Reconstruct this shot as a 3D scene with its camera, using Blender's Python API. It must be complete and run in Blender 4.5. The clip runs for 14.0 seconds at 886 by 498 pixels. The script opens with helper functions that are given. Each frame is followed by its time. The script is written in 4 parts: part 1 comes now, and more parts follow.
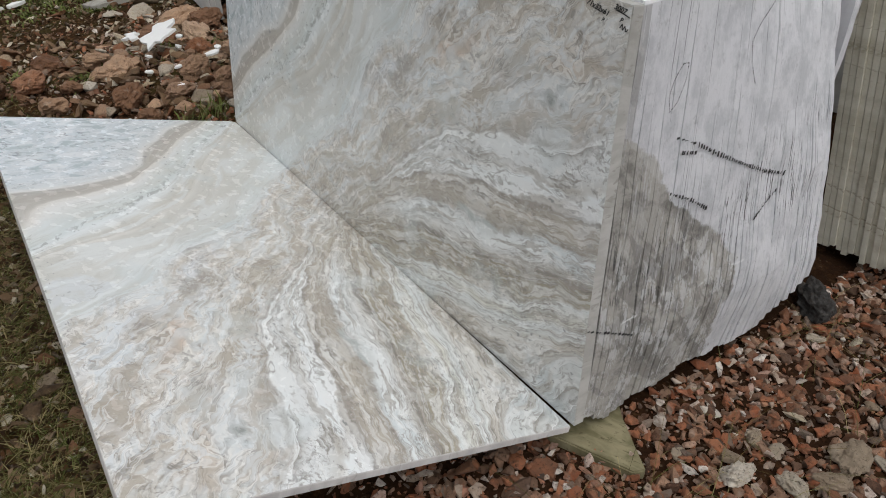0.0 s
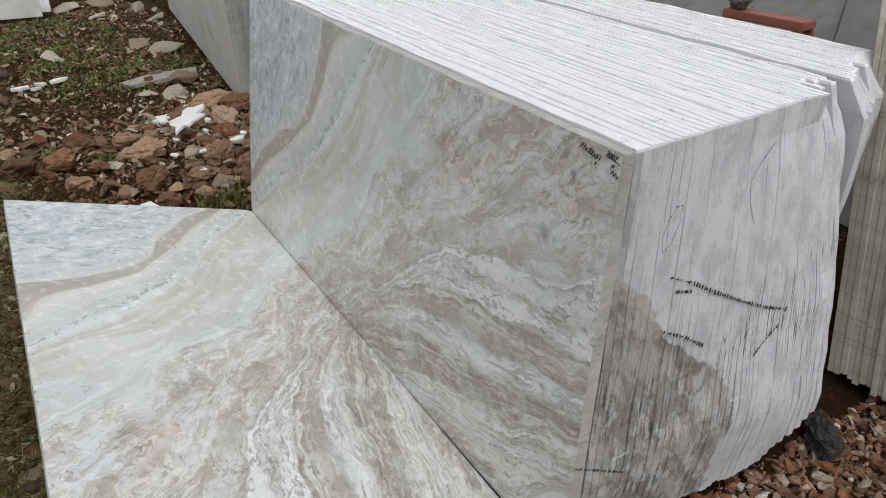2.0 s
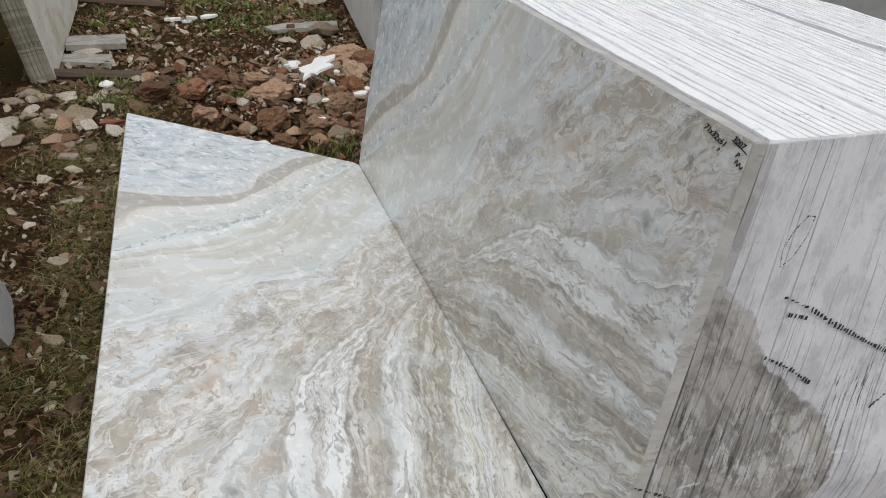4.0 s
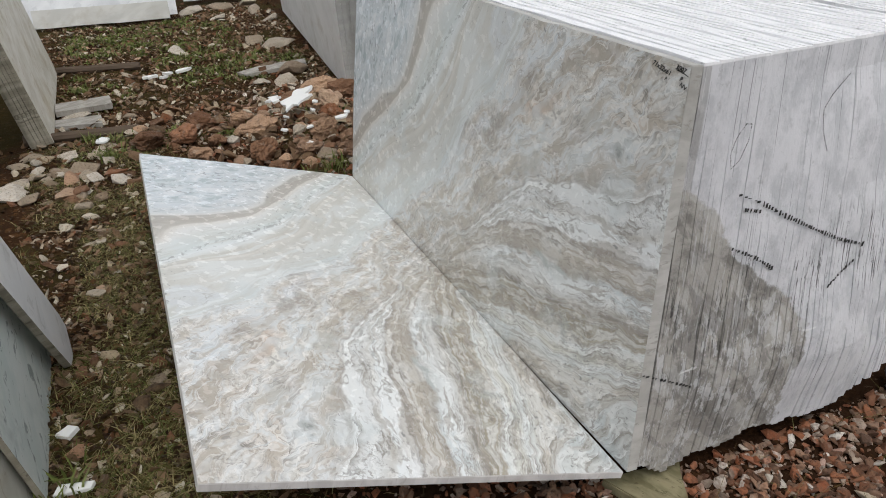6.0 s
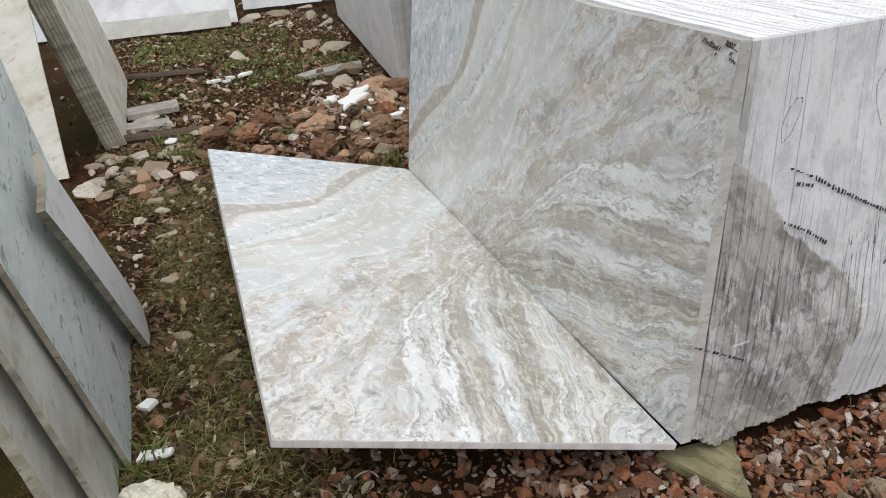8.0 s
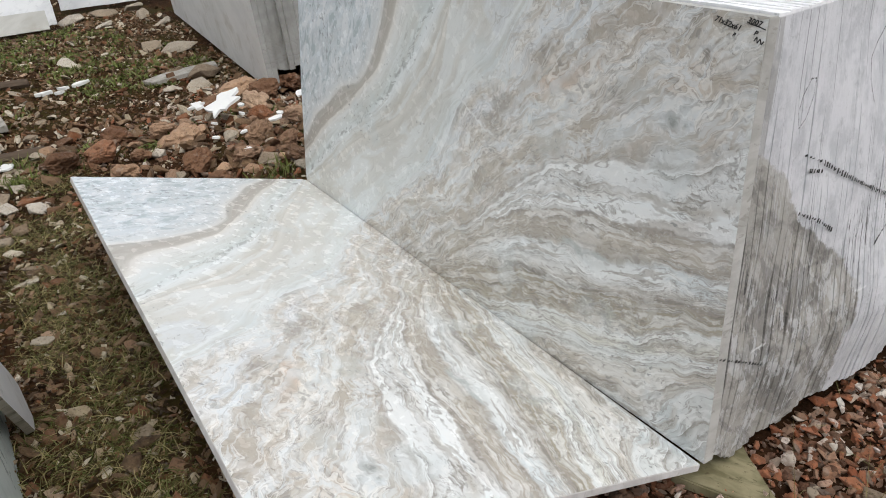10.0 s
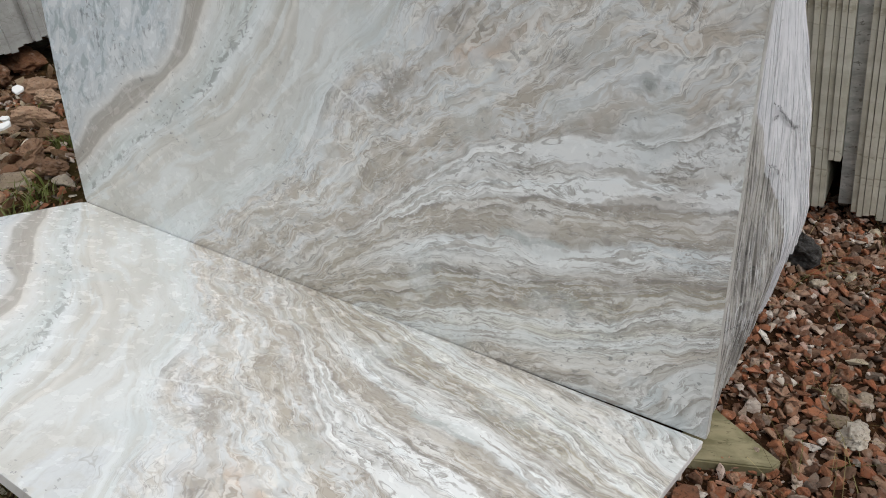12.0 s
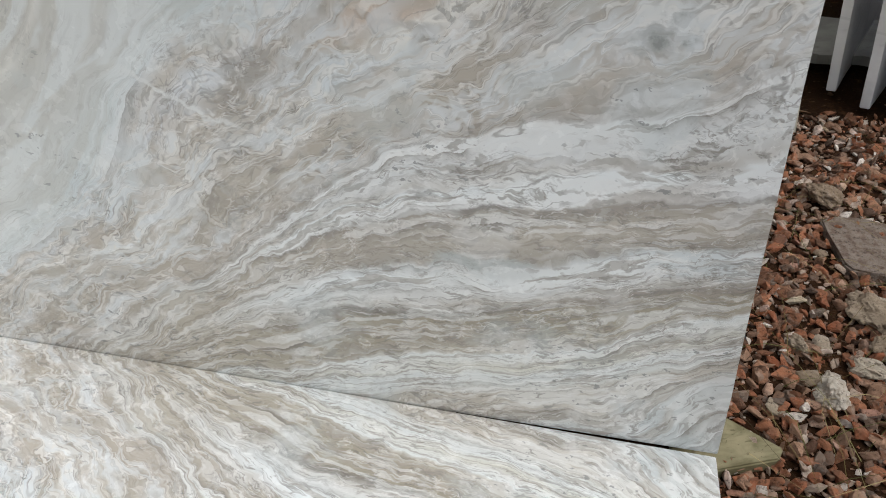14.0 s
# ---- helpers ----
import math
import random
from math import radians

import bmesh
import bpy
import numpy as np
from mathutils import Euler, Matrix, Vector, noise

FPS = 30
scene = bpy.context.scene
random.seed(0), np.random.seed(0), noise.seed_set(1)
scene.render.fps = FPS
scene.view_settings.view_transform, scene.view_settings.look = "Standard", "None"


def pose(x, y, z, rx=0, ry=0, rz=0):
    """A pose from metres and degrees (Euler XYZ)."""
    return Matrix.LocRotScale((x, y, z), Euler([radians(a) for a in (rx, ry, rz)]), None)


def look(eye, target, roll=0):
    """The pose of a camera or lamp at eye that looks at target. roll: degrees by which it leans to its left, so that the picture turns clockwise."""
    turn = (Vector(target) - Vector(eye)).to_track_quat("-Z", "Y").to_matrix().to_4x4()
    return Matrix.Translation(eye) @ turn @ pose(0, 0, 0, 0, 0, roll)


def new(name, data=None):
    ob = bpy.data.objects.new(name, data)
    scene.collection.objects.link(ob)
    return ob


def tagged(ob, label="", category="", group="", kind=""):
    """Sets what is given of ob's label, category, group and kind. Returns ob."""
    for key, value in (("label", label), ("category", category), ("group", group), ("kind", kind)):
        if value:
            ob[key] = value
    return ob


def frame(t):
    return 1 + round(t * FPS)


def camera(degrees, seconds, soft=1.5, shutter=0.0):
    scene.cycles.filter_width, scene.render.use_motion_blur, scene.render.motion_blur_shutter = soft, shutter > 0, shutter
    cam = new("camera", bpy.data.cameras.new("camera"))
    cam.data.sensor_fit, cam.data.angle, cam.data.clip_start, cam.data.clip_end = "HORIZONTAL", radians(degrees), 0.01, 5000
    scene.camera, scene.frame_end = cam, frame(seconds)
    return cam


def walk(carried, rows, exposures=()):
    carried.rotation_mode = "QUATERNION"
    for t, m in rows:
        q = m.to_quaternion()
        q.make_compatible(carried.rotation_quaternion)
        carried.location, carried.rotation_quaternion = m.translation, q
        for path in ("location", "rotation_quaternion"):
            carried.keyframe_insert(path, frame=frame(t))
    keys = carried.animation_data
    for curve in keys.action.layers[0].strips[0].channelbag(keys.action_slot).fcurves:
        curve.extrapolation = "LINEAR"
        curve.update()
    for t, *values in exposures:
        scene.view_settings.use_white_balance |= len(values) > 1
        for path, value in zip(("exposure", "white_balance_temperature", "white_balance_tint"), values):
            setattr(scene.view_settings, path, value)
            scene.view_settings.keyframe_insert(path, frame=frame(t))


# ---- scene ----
cam = camera(62.5, 14.0, soft=0.95)
ROWS = [
    (0, 2.4754, -0.8009, 1.1796, 56.03, 0.50, 54.79),
    (0.5, 2.4681, -0.7796, 1.1845, 55.72, -0.37, 55.26),
    (1, 2.4746, -0.7557, 1.2267, 56.81, -0.83, 55.73),
    (1.5, 2.4747, -0.7382, 1.2534, 59.32, -0.86, 56.07),
    (2, 2.4618, -0.7202, 1.2615, 61.57, -1.04, 57.94),
    (2.5, 2.4227, -0.7094, 1.2451, 62.86, -2.55, 62.56),
    (2.6, 2.4149, -0.7037, 1.2345, 63.12, -3.20, 63.96),
    (3, 2.4012, -0.6930, 1.2256, 62.51, -4.37, 67.41),
    (3.5, 2.4038, -0.6706, 1.2055, 61.20, -5.51, 70.13),
    (4, 2.4245, -0.6419, 1.1818, 59.98, -5.57, 70.43),
    (4.2, 2.4370, -0.6379, 1.1724, 59.67, -5.26, 70.04),
    (6.3, 2.6823, -0.8080, 1.1555, 63.10, 1.69, 65.42),
    (6.5, 2.7017, -0.8080, 1.1514, 63.24, 1.87, 66.31),
    (7, 2.7520, -0.8026, 1.1400, 63.11, 2.49, 68.83),
    (7.2, 2.7672, -0.8019, 1.1410, 63.08, 2.65, 69.96),
    (9.3, 2.5290, -0.9510, 1.1282, 62.30, 3.53, 61.94),
    (9.5, 2.4957, -0.9586, 1.1211, 62.07, 3.34, 60.34),
    (10, 2.3913, -0.9529, 1.1042, 61.79, 2.87, 55.67),
    (10.5, 2.2518, -0.9263, 1.0988, 61.68, 2.66, 49.81),
    (11, 2.1256, -0.9525, 1.0865, 61.51, 1.80, 42.91),
    (11.5, 2.0015, -1.0210, 1.0825, 60.27, 1.72, 36.61),
    (12, 1.9113, -1.0211, 1.0803, 57.33, 1.88, 31.90),
    (12.5, 1.8105, -0.9507, 1.0554, 54.32, 1.96, 28.04),
    (13, 1.7243, -0.8658, 1.0624, 51.49, 1.69, 24.21),
    (13.5, 1.6457, -0.8066, 1.0430, 49.71, 0.46, 19.39),
    (14, 1.5215, -0.7223, 1.0097, 50.14, 0.09, 10.99),
]
walk(cam, [(t, pose(x, y, z, rx, ry, rz)) for t, x, y, z, rx, ry, rz in ROWS],
     [(0.0, -0.12), (1.0, -0.04), (1.5, -0.15), (2.0, -0.14), (3.5, -0.08), (6.5, 0.05), (7.2, 0.20), (9.5, 0.22), (11.0, 0.22), (12.0, 0.10), (14.0, 0.18)])

# ---- light: an overcast day ----
world = bpy.data.worlds.new("overcast_sky")
scene.world = world
world.use_nodes = True
sky = world.node_tree.nodes.new("ShaderNodeTexSky")
sky.sky_type = "NISHITA"
sky.sun_disc = False
sky.sun_elevation, sky.sun_rotation = radians(64), radians(94)
sky.air_density, sky.dust_density, sky.ozone_density = 1.0, 4.0, 1.0
soft = world.node_tree.nodes.new("ShaderNodeHueSaturation")
soft.inputs["Saturation"].default_value = 0.23
world.node_tree.links.new(sky.outputs[0], soft.inputs["Color"])
world.node_tree.links.new(soft.outputs[0], world.node_tree.nodes["Background"].inputs[0])
world.node_tree.nodes["Background"].inputs[1].default_value = 0.15
sun_data = bpy.data.lights.new("sun", "SUN")
sun_data.energy, sun_data.angle, sun_data.color = 0.8, radians(50), (0.92, 0.97, 1.0)
sun = new("sun", sun_data)
sun.matrix_world = look((4.0, -2.0, 9.0), (0.0, 0.0, 0.0))


# ---- materials ----
class Nodes:
    """Short hands for a material's node tree."""

    def __init__(self, name):
        self.mat = bpy.data.materials.new(name)
        self.mat.use_nodes = True
        self.tree = self.mat.node_tree
        self.bsdf = self.tree.nodes["Principled BSDF"]

    def plug(self, value, socket):
        if isinstance(value, bpy.types.NodeSocket):
            self.tree.links.new(value, socket)
        else:
            socket.default_value = value

    def math(self, op, a, b=0.0, c=0.0, clamp=False):
        n = self.tree.nodes.new("ShaderNodeMath")
        n.operation, n.use_clamp = op, clamp
        for v, s in zip((a, b, c), n.inputs):
            self.plug(v, s)
        return n.outputs[0]

    def add(self, a, b): return self.math("ADD", a, b)
    def sub(self, a, b): return self.math("SUBTRACT", a, b)
    def mul(self, a, b): return self.math("MULTIPLY", a, b)

    def step(self, v, low, high):
        n = self.tree.nodes.new("ShaderNodeMapRange")
        n.interpolation_type = "SMOOTHSTEP"
        self.plug(v, n.inputs[0])
        n.inputs[1].default_value, n.inputs[2].default_value = low, high
        return n.outputs[0]

    def place(self):
        return self.tree.nodes.new("ShaderNodeTexCoord").outputs["Object"]

    def world_place(self):
        return self.tree.nodes.new("ShaderNodeNewGeometry").outputs["Position"]

    def split(self, v):
        n = self.tree.nodes.new("ShaderNodeSeparateXYZ")
        self.plug(v, n.inputs[0])
        return n.outputs

    def join(self, x, y, z=0.0):
        n = self.tree.nodes.new("ShaderNodeCombineXYZ")
        for v, s in zip((x, y, z), n.inputs):
            self.plug(v, s)
        return n.outputs[0]

    def noise(self, v, scale, detail=4.0, rough=0.55, warp=0.0):
        n = self.tree.nodes.new("ShaderNodeTexNoise")
        self.plug(v, n.inputs["Vector"])
        n.inputs["Scale"].default_value, n.inputs["Detail"].default_value = scale, detail
        n.inputs["Roughness"].default_value, n.inputs["Distortion"].default_value = rough, warp
        return n.outputs["Fac"]

    def ramp(self, v, stops):
        n = self.tree.nodes.new("ShaderNodeValToRGB")
        e = n.color_ramp.elements
        while len(e) < len(stops):
            e.new(0.5)
        for k, (at, colour) in zip(e, stops):
            k.position, k.color = at, (*colour, 1)
        self.plug(v, n.inputs[0])
        return n.outputs[0]

    def mix(self, f, a, b, kind="MIX"):
        n = self.tree.nodes.new("ShaderNodeMix")
        n.data_type, n.blend_type = "RGBA", kind
        self.plug(f, n.inputs[0])
        for v, s in ((a, n.inputs[6]), (b, n.inputs[7])):
            self.plug(v if isinstance(v, bpy.types.NodeSocket) else (*v, 1), s)
        return n.outputs[2]

    def chance(self):
        return self.tree.nodes.new("ShaderNodeObjectInfo").outputs["Random"]

    def island(self):
        return self.tree.nodes.new("ShaderNodeNewGeometry").outputs["Random Per Island"]

    def done(self, colour, rough=0.6, bump=None, strength=0.3, distance=0.01, metal=0.0, gloss=0.5):
        self.plug(colour if isinstance(colour, bpy.types.NodeSocket) else (*colour, 1), self.bsdf.inputs["Base Color"])
        self.plug(rough, self.bsdf.inputs["Roughness"])
        self.bsdf.inputs["Metallic"].default_value = metal
        self.bsdf.inputs["Specular IOR Level"].default_value = gloss
        if bump is not None:
            n = self.tree.nodes.new("ShaderNodeBump")
            n.inputs["Strength"].default_value, n.inputs["Distance"].default_value = strength, distance
            self.plug(bump, n.inputs["Height"])
            self.tree.links.new(n.outputs[0], self.bsdf.inputs["Normal"])
        return self.mat


def marble():
    """Banded marble. Each bed has an edge of its own, a line q(p) across the slab; the beds are numbered between them."""
    n = Nodes("polished_banded_marble")
    u, _, v = n.split(n.place())
    flat = n.join(u, v, 0.0)
    big = n.sub(n.noise(flat, 2.0, 2.0), 0.5)
    mid = n.sub(n.noise(flat, 8.0, 3.0, 0.6), 0.5)
    fine = n.sub(n.noise(flat, 22.0, 5.0, 0.60), 0.5)
    fold = n.sub(n.noise(n.join(u, v, 6.0), 11.0, 3.0, 0.5), 0.5)
    tiny = n.sub(n.noise(n.join(u, v, 2.0), 48.0, 3.0, 0.6), 0.5)
    busy = n.step(n.sub(u, n.mul(v, 0.75)), 0.15, 0.75)
    p = n.add(n.mul(u, 0.81915), n.mul(v, 0.57358))
    q = n.sub(n.mul(v, 0.81915), n.mul(u, 0.57358))
    q = n.add(q, n.mul(n.add(n.add(n.mul(fold, 0.052), n.mul(mid, 0.020)), n.add(n.mul(fine, 0.012), n.mul(tiny, 0.004))), n.math("MULTIPLY_ADD", busy, 0.72, 0.28)))
    pp = n.math("MULTIPLY_ADD", n.add(p, n.mul(n.mul(fine, 0.03), busy)), 0.5, 0.0)

    def edge(*qs):
        c = n.tree.nodes.new("ShaderNodeFloatCurve")
        line = c.mapping.curves[0]
        while len(line.points) < len(qs):
            line.points.new(0.5, 0.5)
        for k, (pt, y) in enumerate(zip(line.points, qs)):
            pt.location = (k / (len(qs) - 1), y * 0.5 + 0.55)
        c.mapping.update()
        n.plug(pp, c.inputs["Value"])
        return n.math("MULTIPLY_ADD", c.outputs[0], 2.0, -1.1)

    edges = [
        edge(0.135, 0.125, 0.152, 0.146, 0.145, 0.113, 0.138, 0.208, 0.310, 0.393, 0.475, 0.558, 0.640, 0.722, 0.805, 0.887, 0.970),  # top edge of the taupe band
        edge(0.092, 0.087, 0.099, 0.099, 0.090, 0.096, 0.101, 0.147, 0.210, 0.190, 0.205, 0.221, 0.237, 0.253, 0.268, 0.284, 0.300),  # its lower edge
        edge(0.015, 0.017, 0.024, 0.030, 0.021, 0.011, 0.014, 0.038, 0.058, 0.103, 0.135, 0.175, 0.214, 0.239, 0.254, 0.270, 0.286),  # dark dashes
        edge(-0.009, -0.014, -0.019, -0.023, -0.027, -0.045, -0.061, -0.050, -0.023, 0.039, 0.103, 0.161, 0.200, 0.225, 0.240, 0.256, 0.272),  # cream line
        edge(-0.154, -0.157, -0.160, -0.163, -0.165, -0.170, -0.173, -0.159, -0.126, -0.101, -0.075, -0.042, -0.013, 0.015, 0.043, 0.072, 0.100),  # grey beds end
        edge(-0.291, -0.281, -0.271, -0.260, -0.253, -0.246, -0.245, -0.232, -0.183, -0.136, -0.142, -0.089, -0.027, 0.001, 0.029, 0.058, 0.086),  # mottled beds begin
        edge(-0.305, -0.295, -0.285, -0.280, -0.282, -0.274, -0.281, -0.314, -0.292, -0.277, -0.278, -0.280, -0.287, -0.257, -0.212, -0.156, -0.101),  # cream streak
        edge(-0.321, -0.322, -0.323, -0.324, -0.325, -0.325, -0.328, -0.346, -0.329, -0.312, -0.316, -0.343, -0.341, -0.343, -0.413, -0.436, -0.475),  # rust beds end
        edge(-0.490, -0.480, -0.470, -0.459, -0.449, -0.439, -0.431, -0.422, -0.416, -0.404, -0.387, -0.398, -0.435, -0.503, -0.508, -0.522, -0.527),  # dark line over the white bed
        edge(-0.504, -0.498, -0.492, -0.486, -0.480, -0.474, -0.468, -0.442, -0.435, -0.445, -0.457, -0.501, -0.567, -0.618, -0.699, -0.776, -0.853),  # top of the arch
        edge(-0.518, -0.512, -0.506, -0.500, -0.494, -0.488, -0.483, -0.490, -0.492, -0.501, -0.553, -0.631, -0.653, -0.707, -0.755, -0.797, -0.867),  # white strand under it
        edge(-0.532, -0.526, -0.520, -0.514, -0.508, -0.502, -0.497, -0.524, -0.539, -0.578, -0.635, -0.682, -0.720, -0.764, -0.801, -0.839, -0.881),  # top of the olive bed
        edge(-0.546, -0.540, -0.534, -0.528, -0.522, -0.518, -0.553, -0.588, -0.637, -0.660, -0.710, -0.752, -0.776, -0.797, -0.824, -0.853, -0.895),  # its foot
        edge(-0.560, -0.554, -0.548, -0.542, -0.536, -0.535, -0.580, -0.625, -0.666, -0.711, -0.763, -0.803, -0.828, -0.844, -0.869, -0.894, -0.919),  # pale bed
        edge(-0.574, -0.568, -0.562, -0.556, -0.572, -0.610, -0.649, -0.687, -0.725, -0.758, -0.799, -0.843, -0.864, -0.879, -0.905, -0.932, -0.959),  # beige bed
        edge(-0.803, -0.810, -0.818, -0.825, -0.833, -0.840, -0.848, -0.855, -0.863, -0.870, -0.878, -0.927, -0.893, -0.893, -0.919, -0.946, -0.973),  # corner
    ]
    bed = n.add(n.mul(n.math("MINIMUM", n.sub(edges[0], q), 0.0), 9.0), n.mul(n.math("MAXIMUM", n.sub(edges[-1], q), 0.0), 9.0))
    for hi, lo in zip(edges, edges[1:]):
        bed = n.add(bed, n.math("DIVIDE", n.sub(hi, q), n.sub(hi, lo), clamp=True))
    white, mint = (0.80, 0.83, 0.83), (0.65, 0.70, 0.685)
    cream, beige, taupe = (0.75, 0.725, 0.675), (0.56, 0.53, 0.475), (0.43, 0.41, 0.375)

    def beds(start, end, *stops):
        return n.ramp(n.math("MULTIPLY_ADD", bed, 1 / (end - start), -start / (end - start)), [((at - start) / (end - start), colour) for at, colour in stops])

    upper = beds(-3.0, 7.0,
                 (-3.0, (0.60, 0.655, 0.69)), (-0.9, (0.62, 0.67, 0.70)), (-0.25, (0.66, 0.685, 0.69)), (-0.08, (0.74, 0.735, 0.71)), (0.0, taupe), (0.35, (0.43, 0.40, 0.355)), (0.88, (0.48, 0.45, 0.405)),
                 (1.0, cream), (1.22, (0.76, 0.76, 0.735)), (1.45, (0.665, 0.68, 0.65)), (1.85, mint), (2.08, white), (2.3, (0.74, 0.76, 0.745)), (2.55, (0.605, 0.595, 0.545)), (2.9, (0.61, 0.595, 0.545)),
                 (3.0, (0.755, 0.735, 0.685)), (3.12, (0.60, 0.59, 0.545)), (3.7, (0.615, 0.61, 0.57)), (4.2, (0.64, 0.66, 0.64)), (4.7, (0.66, 0.70, 0.69)), (5.0, (0.70, 0.73, 0.735)), (5.2, (0.58, 0.54, 0.48)),
                 (5.38, (0.69, 0.705, 0.72)), (5.62, (0.55, 0.495, 0.425)), (5.84, (0.50, 0.46, 0.395)), (5.92, (0.79, 0.765, 0.71)), (6.12, (0.74, 0.71, 0.65)), (6.2, (0.47, 0.43, 0.37)), (6.55, (0.56, 0.51, 0.44)), (7.0, (0.52, 0.48, 0.415)))
    lower = beds(6.0, 17.0,
                 (6.0, beige), (7.0, (0.52, 0.48, 0.415)), (7.30, (0.45, 0.41, 0.345)), (7.62, (0.55, 0.515, 0.465)), (7.80, (0.43, 0.395, 0.35)), (7.96, (0.36, 0.335, 0.305)), (8.02, (0.80, 0.815, 0.805)), (8.35, (0.70, 0.715, 0.71)), (8.55, (0.60, 0.585, 0.55)),
                 (8.62, white), (8.93, (0.80, 0.805, 0.795)), (8.97, (0.24, 0.22, 0.20)), (9.10, (0.44, 0.40, 0.345)), (9.45, (0.49, 0.45, 0.385)), (9.80, (0.40, 0.37, 0.325)), (9.90, (0.63, 0.665, 0.67)), (10.1, white),
                 (10.3, (0.63, 0.645, 0.64)), (10.7, (0.59, 0.575, 0.54)), (10.95, (0.24, 0.22, 0.19)), (11.08, (0.36, 0.325, 0.26)), (11.55, (0.37, 0.335, 0.26)), (11.92, (0.47, 0.43, 0.355)), (12.06, (0.74, 0.765, 0.755)),
                 (12.6, (0.65, 0.64, 0.57)), (13.0, (0.70, 0.725, 0.715)), (13.6, (0.66, 0.675, 0.65)), (13.95, (0.50, 0.465, 0.405)), (14.5, (0.55, 0.515, 0.455)), (15.0, (0.64, 0.665, 0.655)), (15.6, (0.57, 0.575, 0.55)), (17.0, (0.50, 0.525, 0.52)))
    colour = n.mix(n.step(bed, 6.45, 6.55), upper, lower)

    def patch(u0, v0, ru, rv, turn, ink, much, ragged=1.0):
        """A cloud of another colour with a torn outline."""
        nonlocal colour
        c, s = math.cos(radians(turn)), math.sin(radians(turn))
        du, dv = n.sub(u, u0), n.sub(v, v0)
        a = n.mul(n.add(n.mul(du, c), n.mul(dv, s)), 1 / ru)
        b = n.mul(n.sub(n.mul(dv, c), n.mul(du, s)), 1 / rv)
        r = n.math("SQRT", n.add(n.mul(a, a), n.mul(b, b)))
        r = n.add(r, n.mul(n.add(n.mul(fine, 2.2), n.mul(fold, 1.6)), ragged))
        colour = n.mix(n.mul(n.sub(1.0, n.step(r, 0.45, 1.1)), much), colour, ink)

    patch(1.58, 0.615, 0.19, 0.055, 5, (0.68, 0.685, 0.68), 0.85)
    patch(1.64, 0.555, 0.12, 0.018, 8, (0.74, 0.745, 0.735), 0.7)
    patch(1.64, 0.70, 0.10, 0.045, 0, (0.60, 0.50, 0.40), 0.6)
    patch(1.33, 0.635, 0.12, 0.028, 32, (0.60, 0.475, 0.38), 0.75)
    patch(1.42, 0.72, 0.10, 0.02, 40, (0.50, 0.47, 0.42), 0.6)
    patch(1.10, 0.74, 0.10, 0.05, 60, (0.66, 0.69, 0.71), 0.7, 1.6)
    patch(1.20, 0.535, 0.13, 0.030, 12, (0.63, 0.675, 0.70), 0.8)
    patch(0.88, 0.33, 0.09, 0.05, 40, (0.61, 0.67, 0.69), 0.6)
    patch(1.34, 0.74, 0.09, 0.055, 30, (0.64, 0.69, 0.735), 0.85, 1.4)
    patch(1.51, 0.74, 0.15, 0.018, 50, (0.55, 0.48, 0.405), 0.75)
    patch(1.36, 0.58, 0.15, 0.020, 35, (0.54, 0.47, 0.395), 0.65)
    patch(1.47, 0.68, 0.15, 0.014, 42, (0.80, 0.79, 0.76), 0.75)
    patch(1.42, 0.285, 0.09, 0.022, 4, (0.48, 0.515, 0.51), 0.8)
    patch(1.70, 0.335, 0.11, 0.022, 4, (0.63, 0.67, 0.675), 0.75)
    patch(1.25, 0.12, 0.17, 0.028, 18, (0.37, 0.335, 0.27), 0.65)
    patch(1.72, 0.03, 0.11, 0.05, -25, (0.50, 0.54, 0.545), 0.7)
    # where the white beds pinch out they turn beige
    pinch = n.mul(n.sub(1.0, n.step(n.add(p, n.mul(mid, 0.3)), 0.86, 1.14)), n.mul(n.step(bed, 7.6, 8.1), n.sub(1.0, n.step(bed, 11.6, 12.2))))
    colour = n.mix(n.mul(pinch, 0.85), colour, (0.48, 0.44, 0.37))
    # broad and thin streaks, lines and grains, all along the beds
    run = n.mul(bed, 0.105)
    dark = n.math("MULTIPLY_ADD", n.step(bed, 4.4, 5.6), 0.50, 0.10)
    calm = n.math("MULTIPLY_ADD", n.step(bed, 3.5, 5.5), 0.65, 0.35)
    s0 = n.noise(n.join(n.mul(run, 19.0), n.mul(p, 3.6), 9.3), 1.0, 2.0, 0.5, 0.5)
    s1 = n.noise(n.join(n.mul(run, 46.0), n.mul(p, 7.0), 0.3), 1.0, 2.5, 0.5, 0.8)
    colour = n.mix(n.mul(n.step(s0, 0.55, 0.60), n.math("MULTIPLY_ADD", calm, 0.65, -0.12)), colour, (0.79, 0.80, 0.785))
    colour = n.mix(n.mul(n.sub(1.0, n.step(s0, 0.38, 0.43)), n.mul(dark, 0.95)), colour, (0.42, 0.38, 0.33))
    colour = n.mix(n.mul(n.mul(n.step(s1, 0.57, 0.61), 0.42), calm), colour, (0.80, 0.805, 0.79))
    colour = n.mix(n.mul(n.sub(1.0, n.step(s1, 0.375, 0.415)), dark), colour, (0.33, 0.30, 0.26))
    # the grey side: soft pale and dull waves, and a few thin lines
    still = n.mul(n.step(bed, 1.1, 1.4), n.sub(1.0, n.step(bed, 4.6, 5.2)))
    wave = n.noise(n.join(n.mul(run, 26.0), n.mul(p, 4.0), 15.0), 1.0, 3.0, 0.5, 0.8)
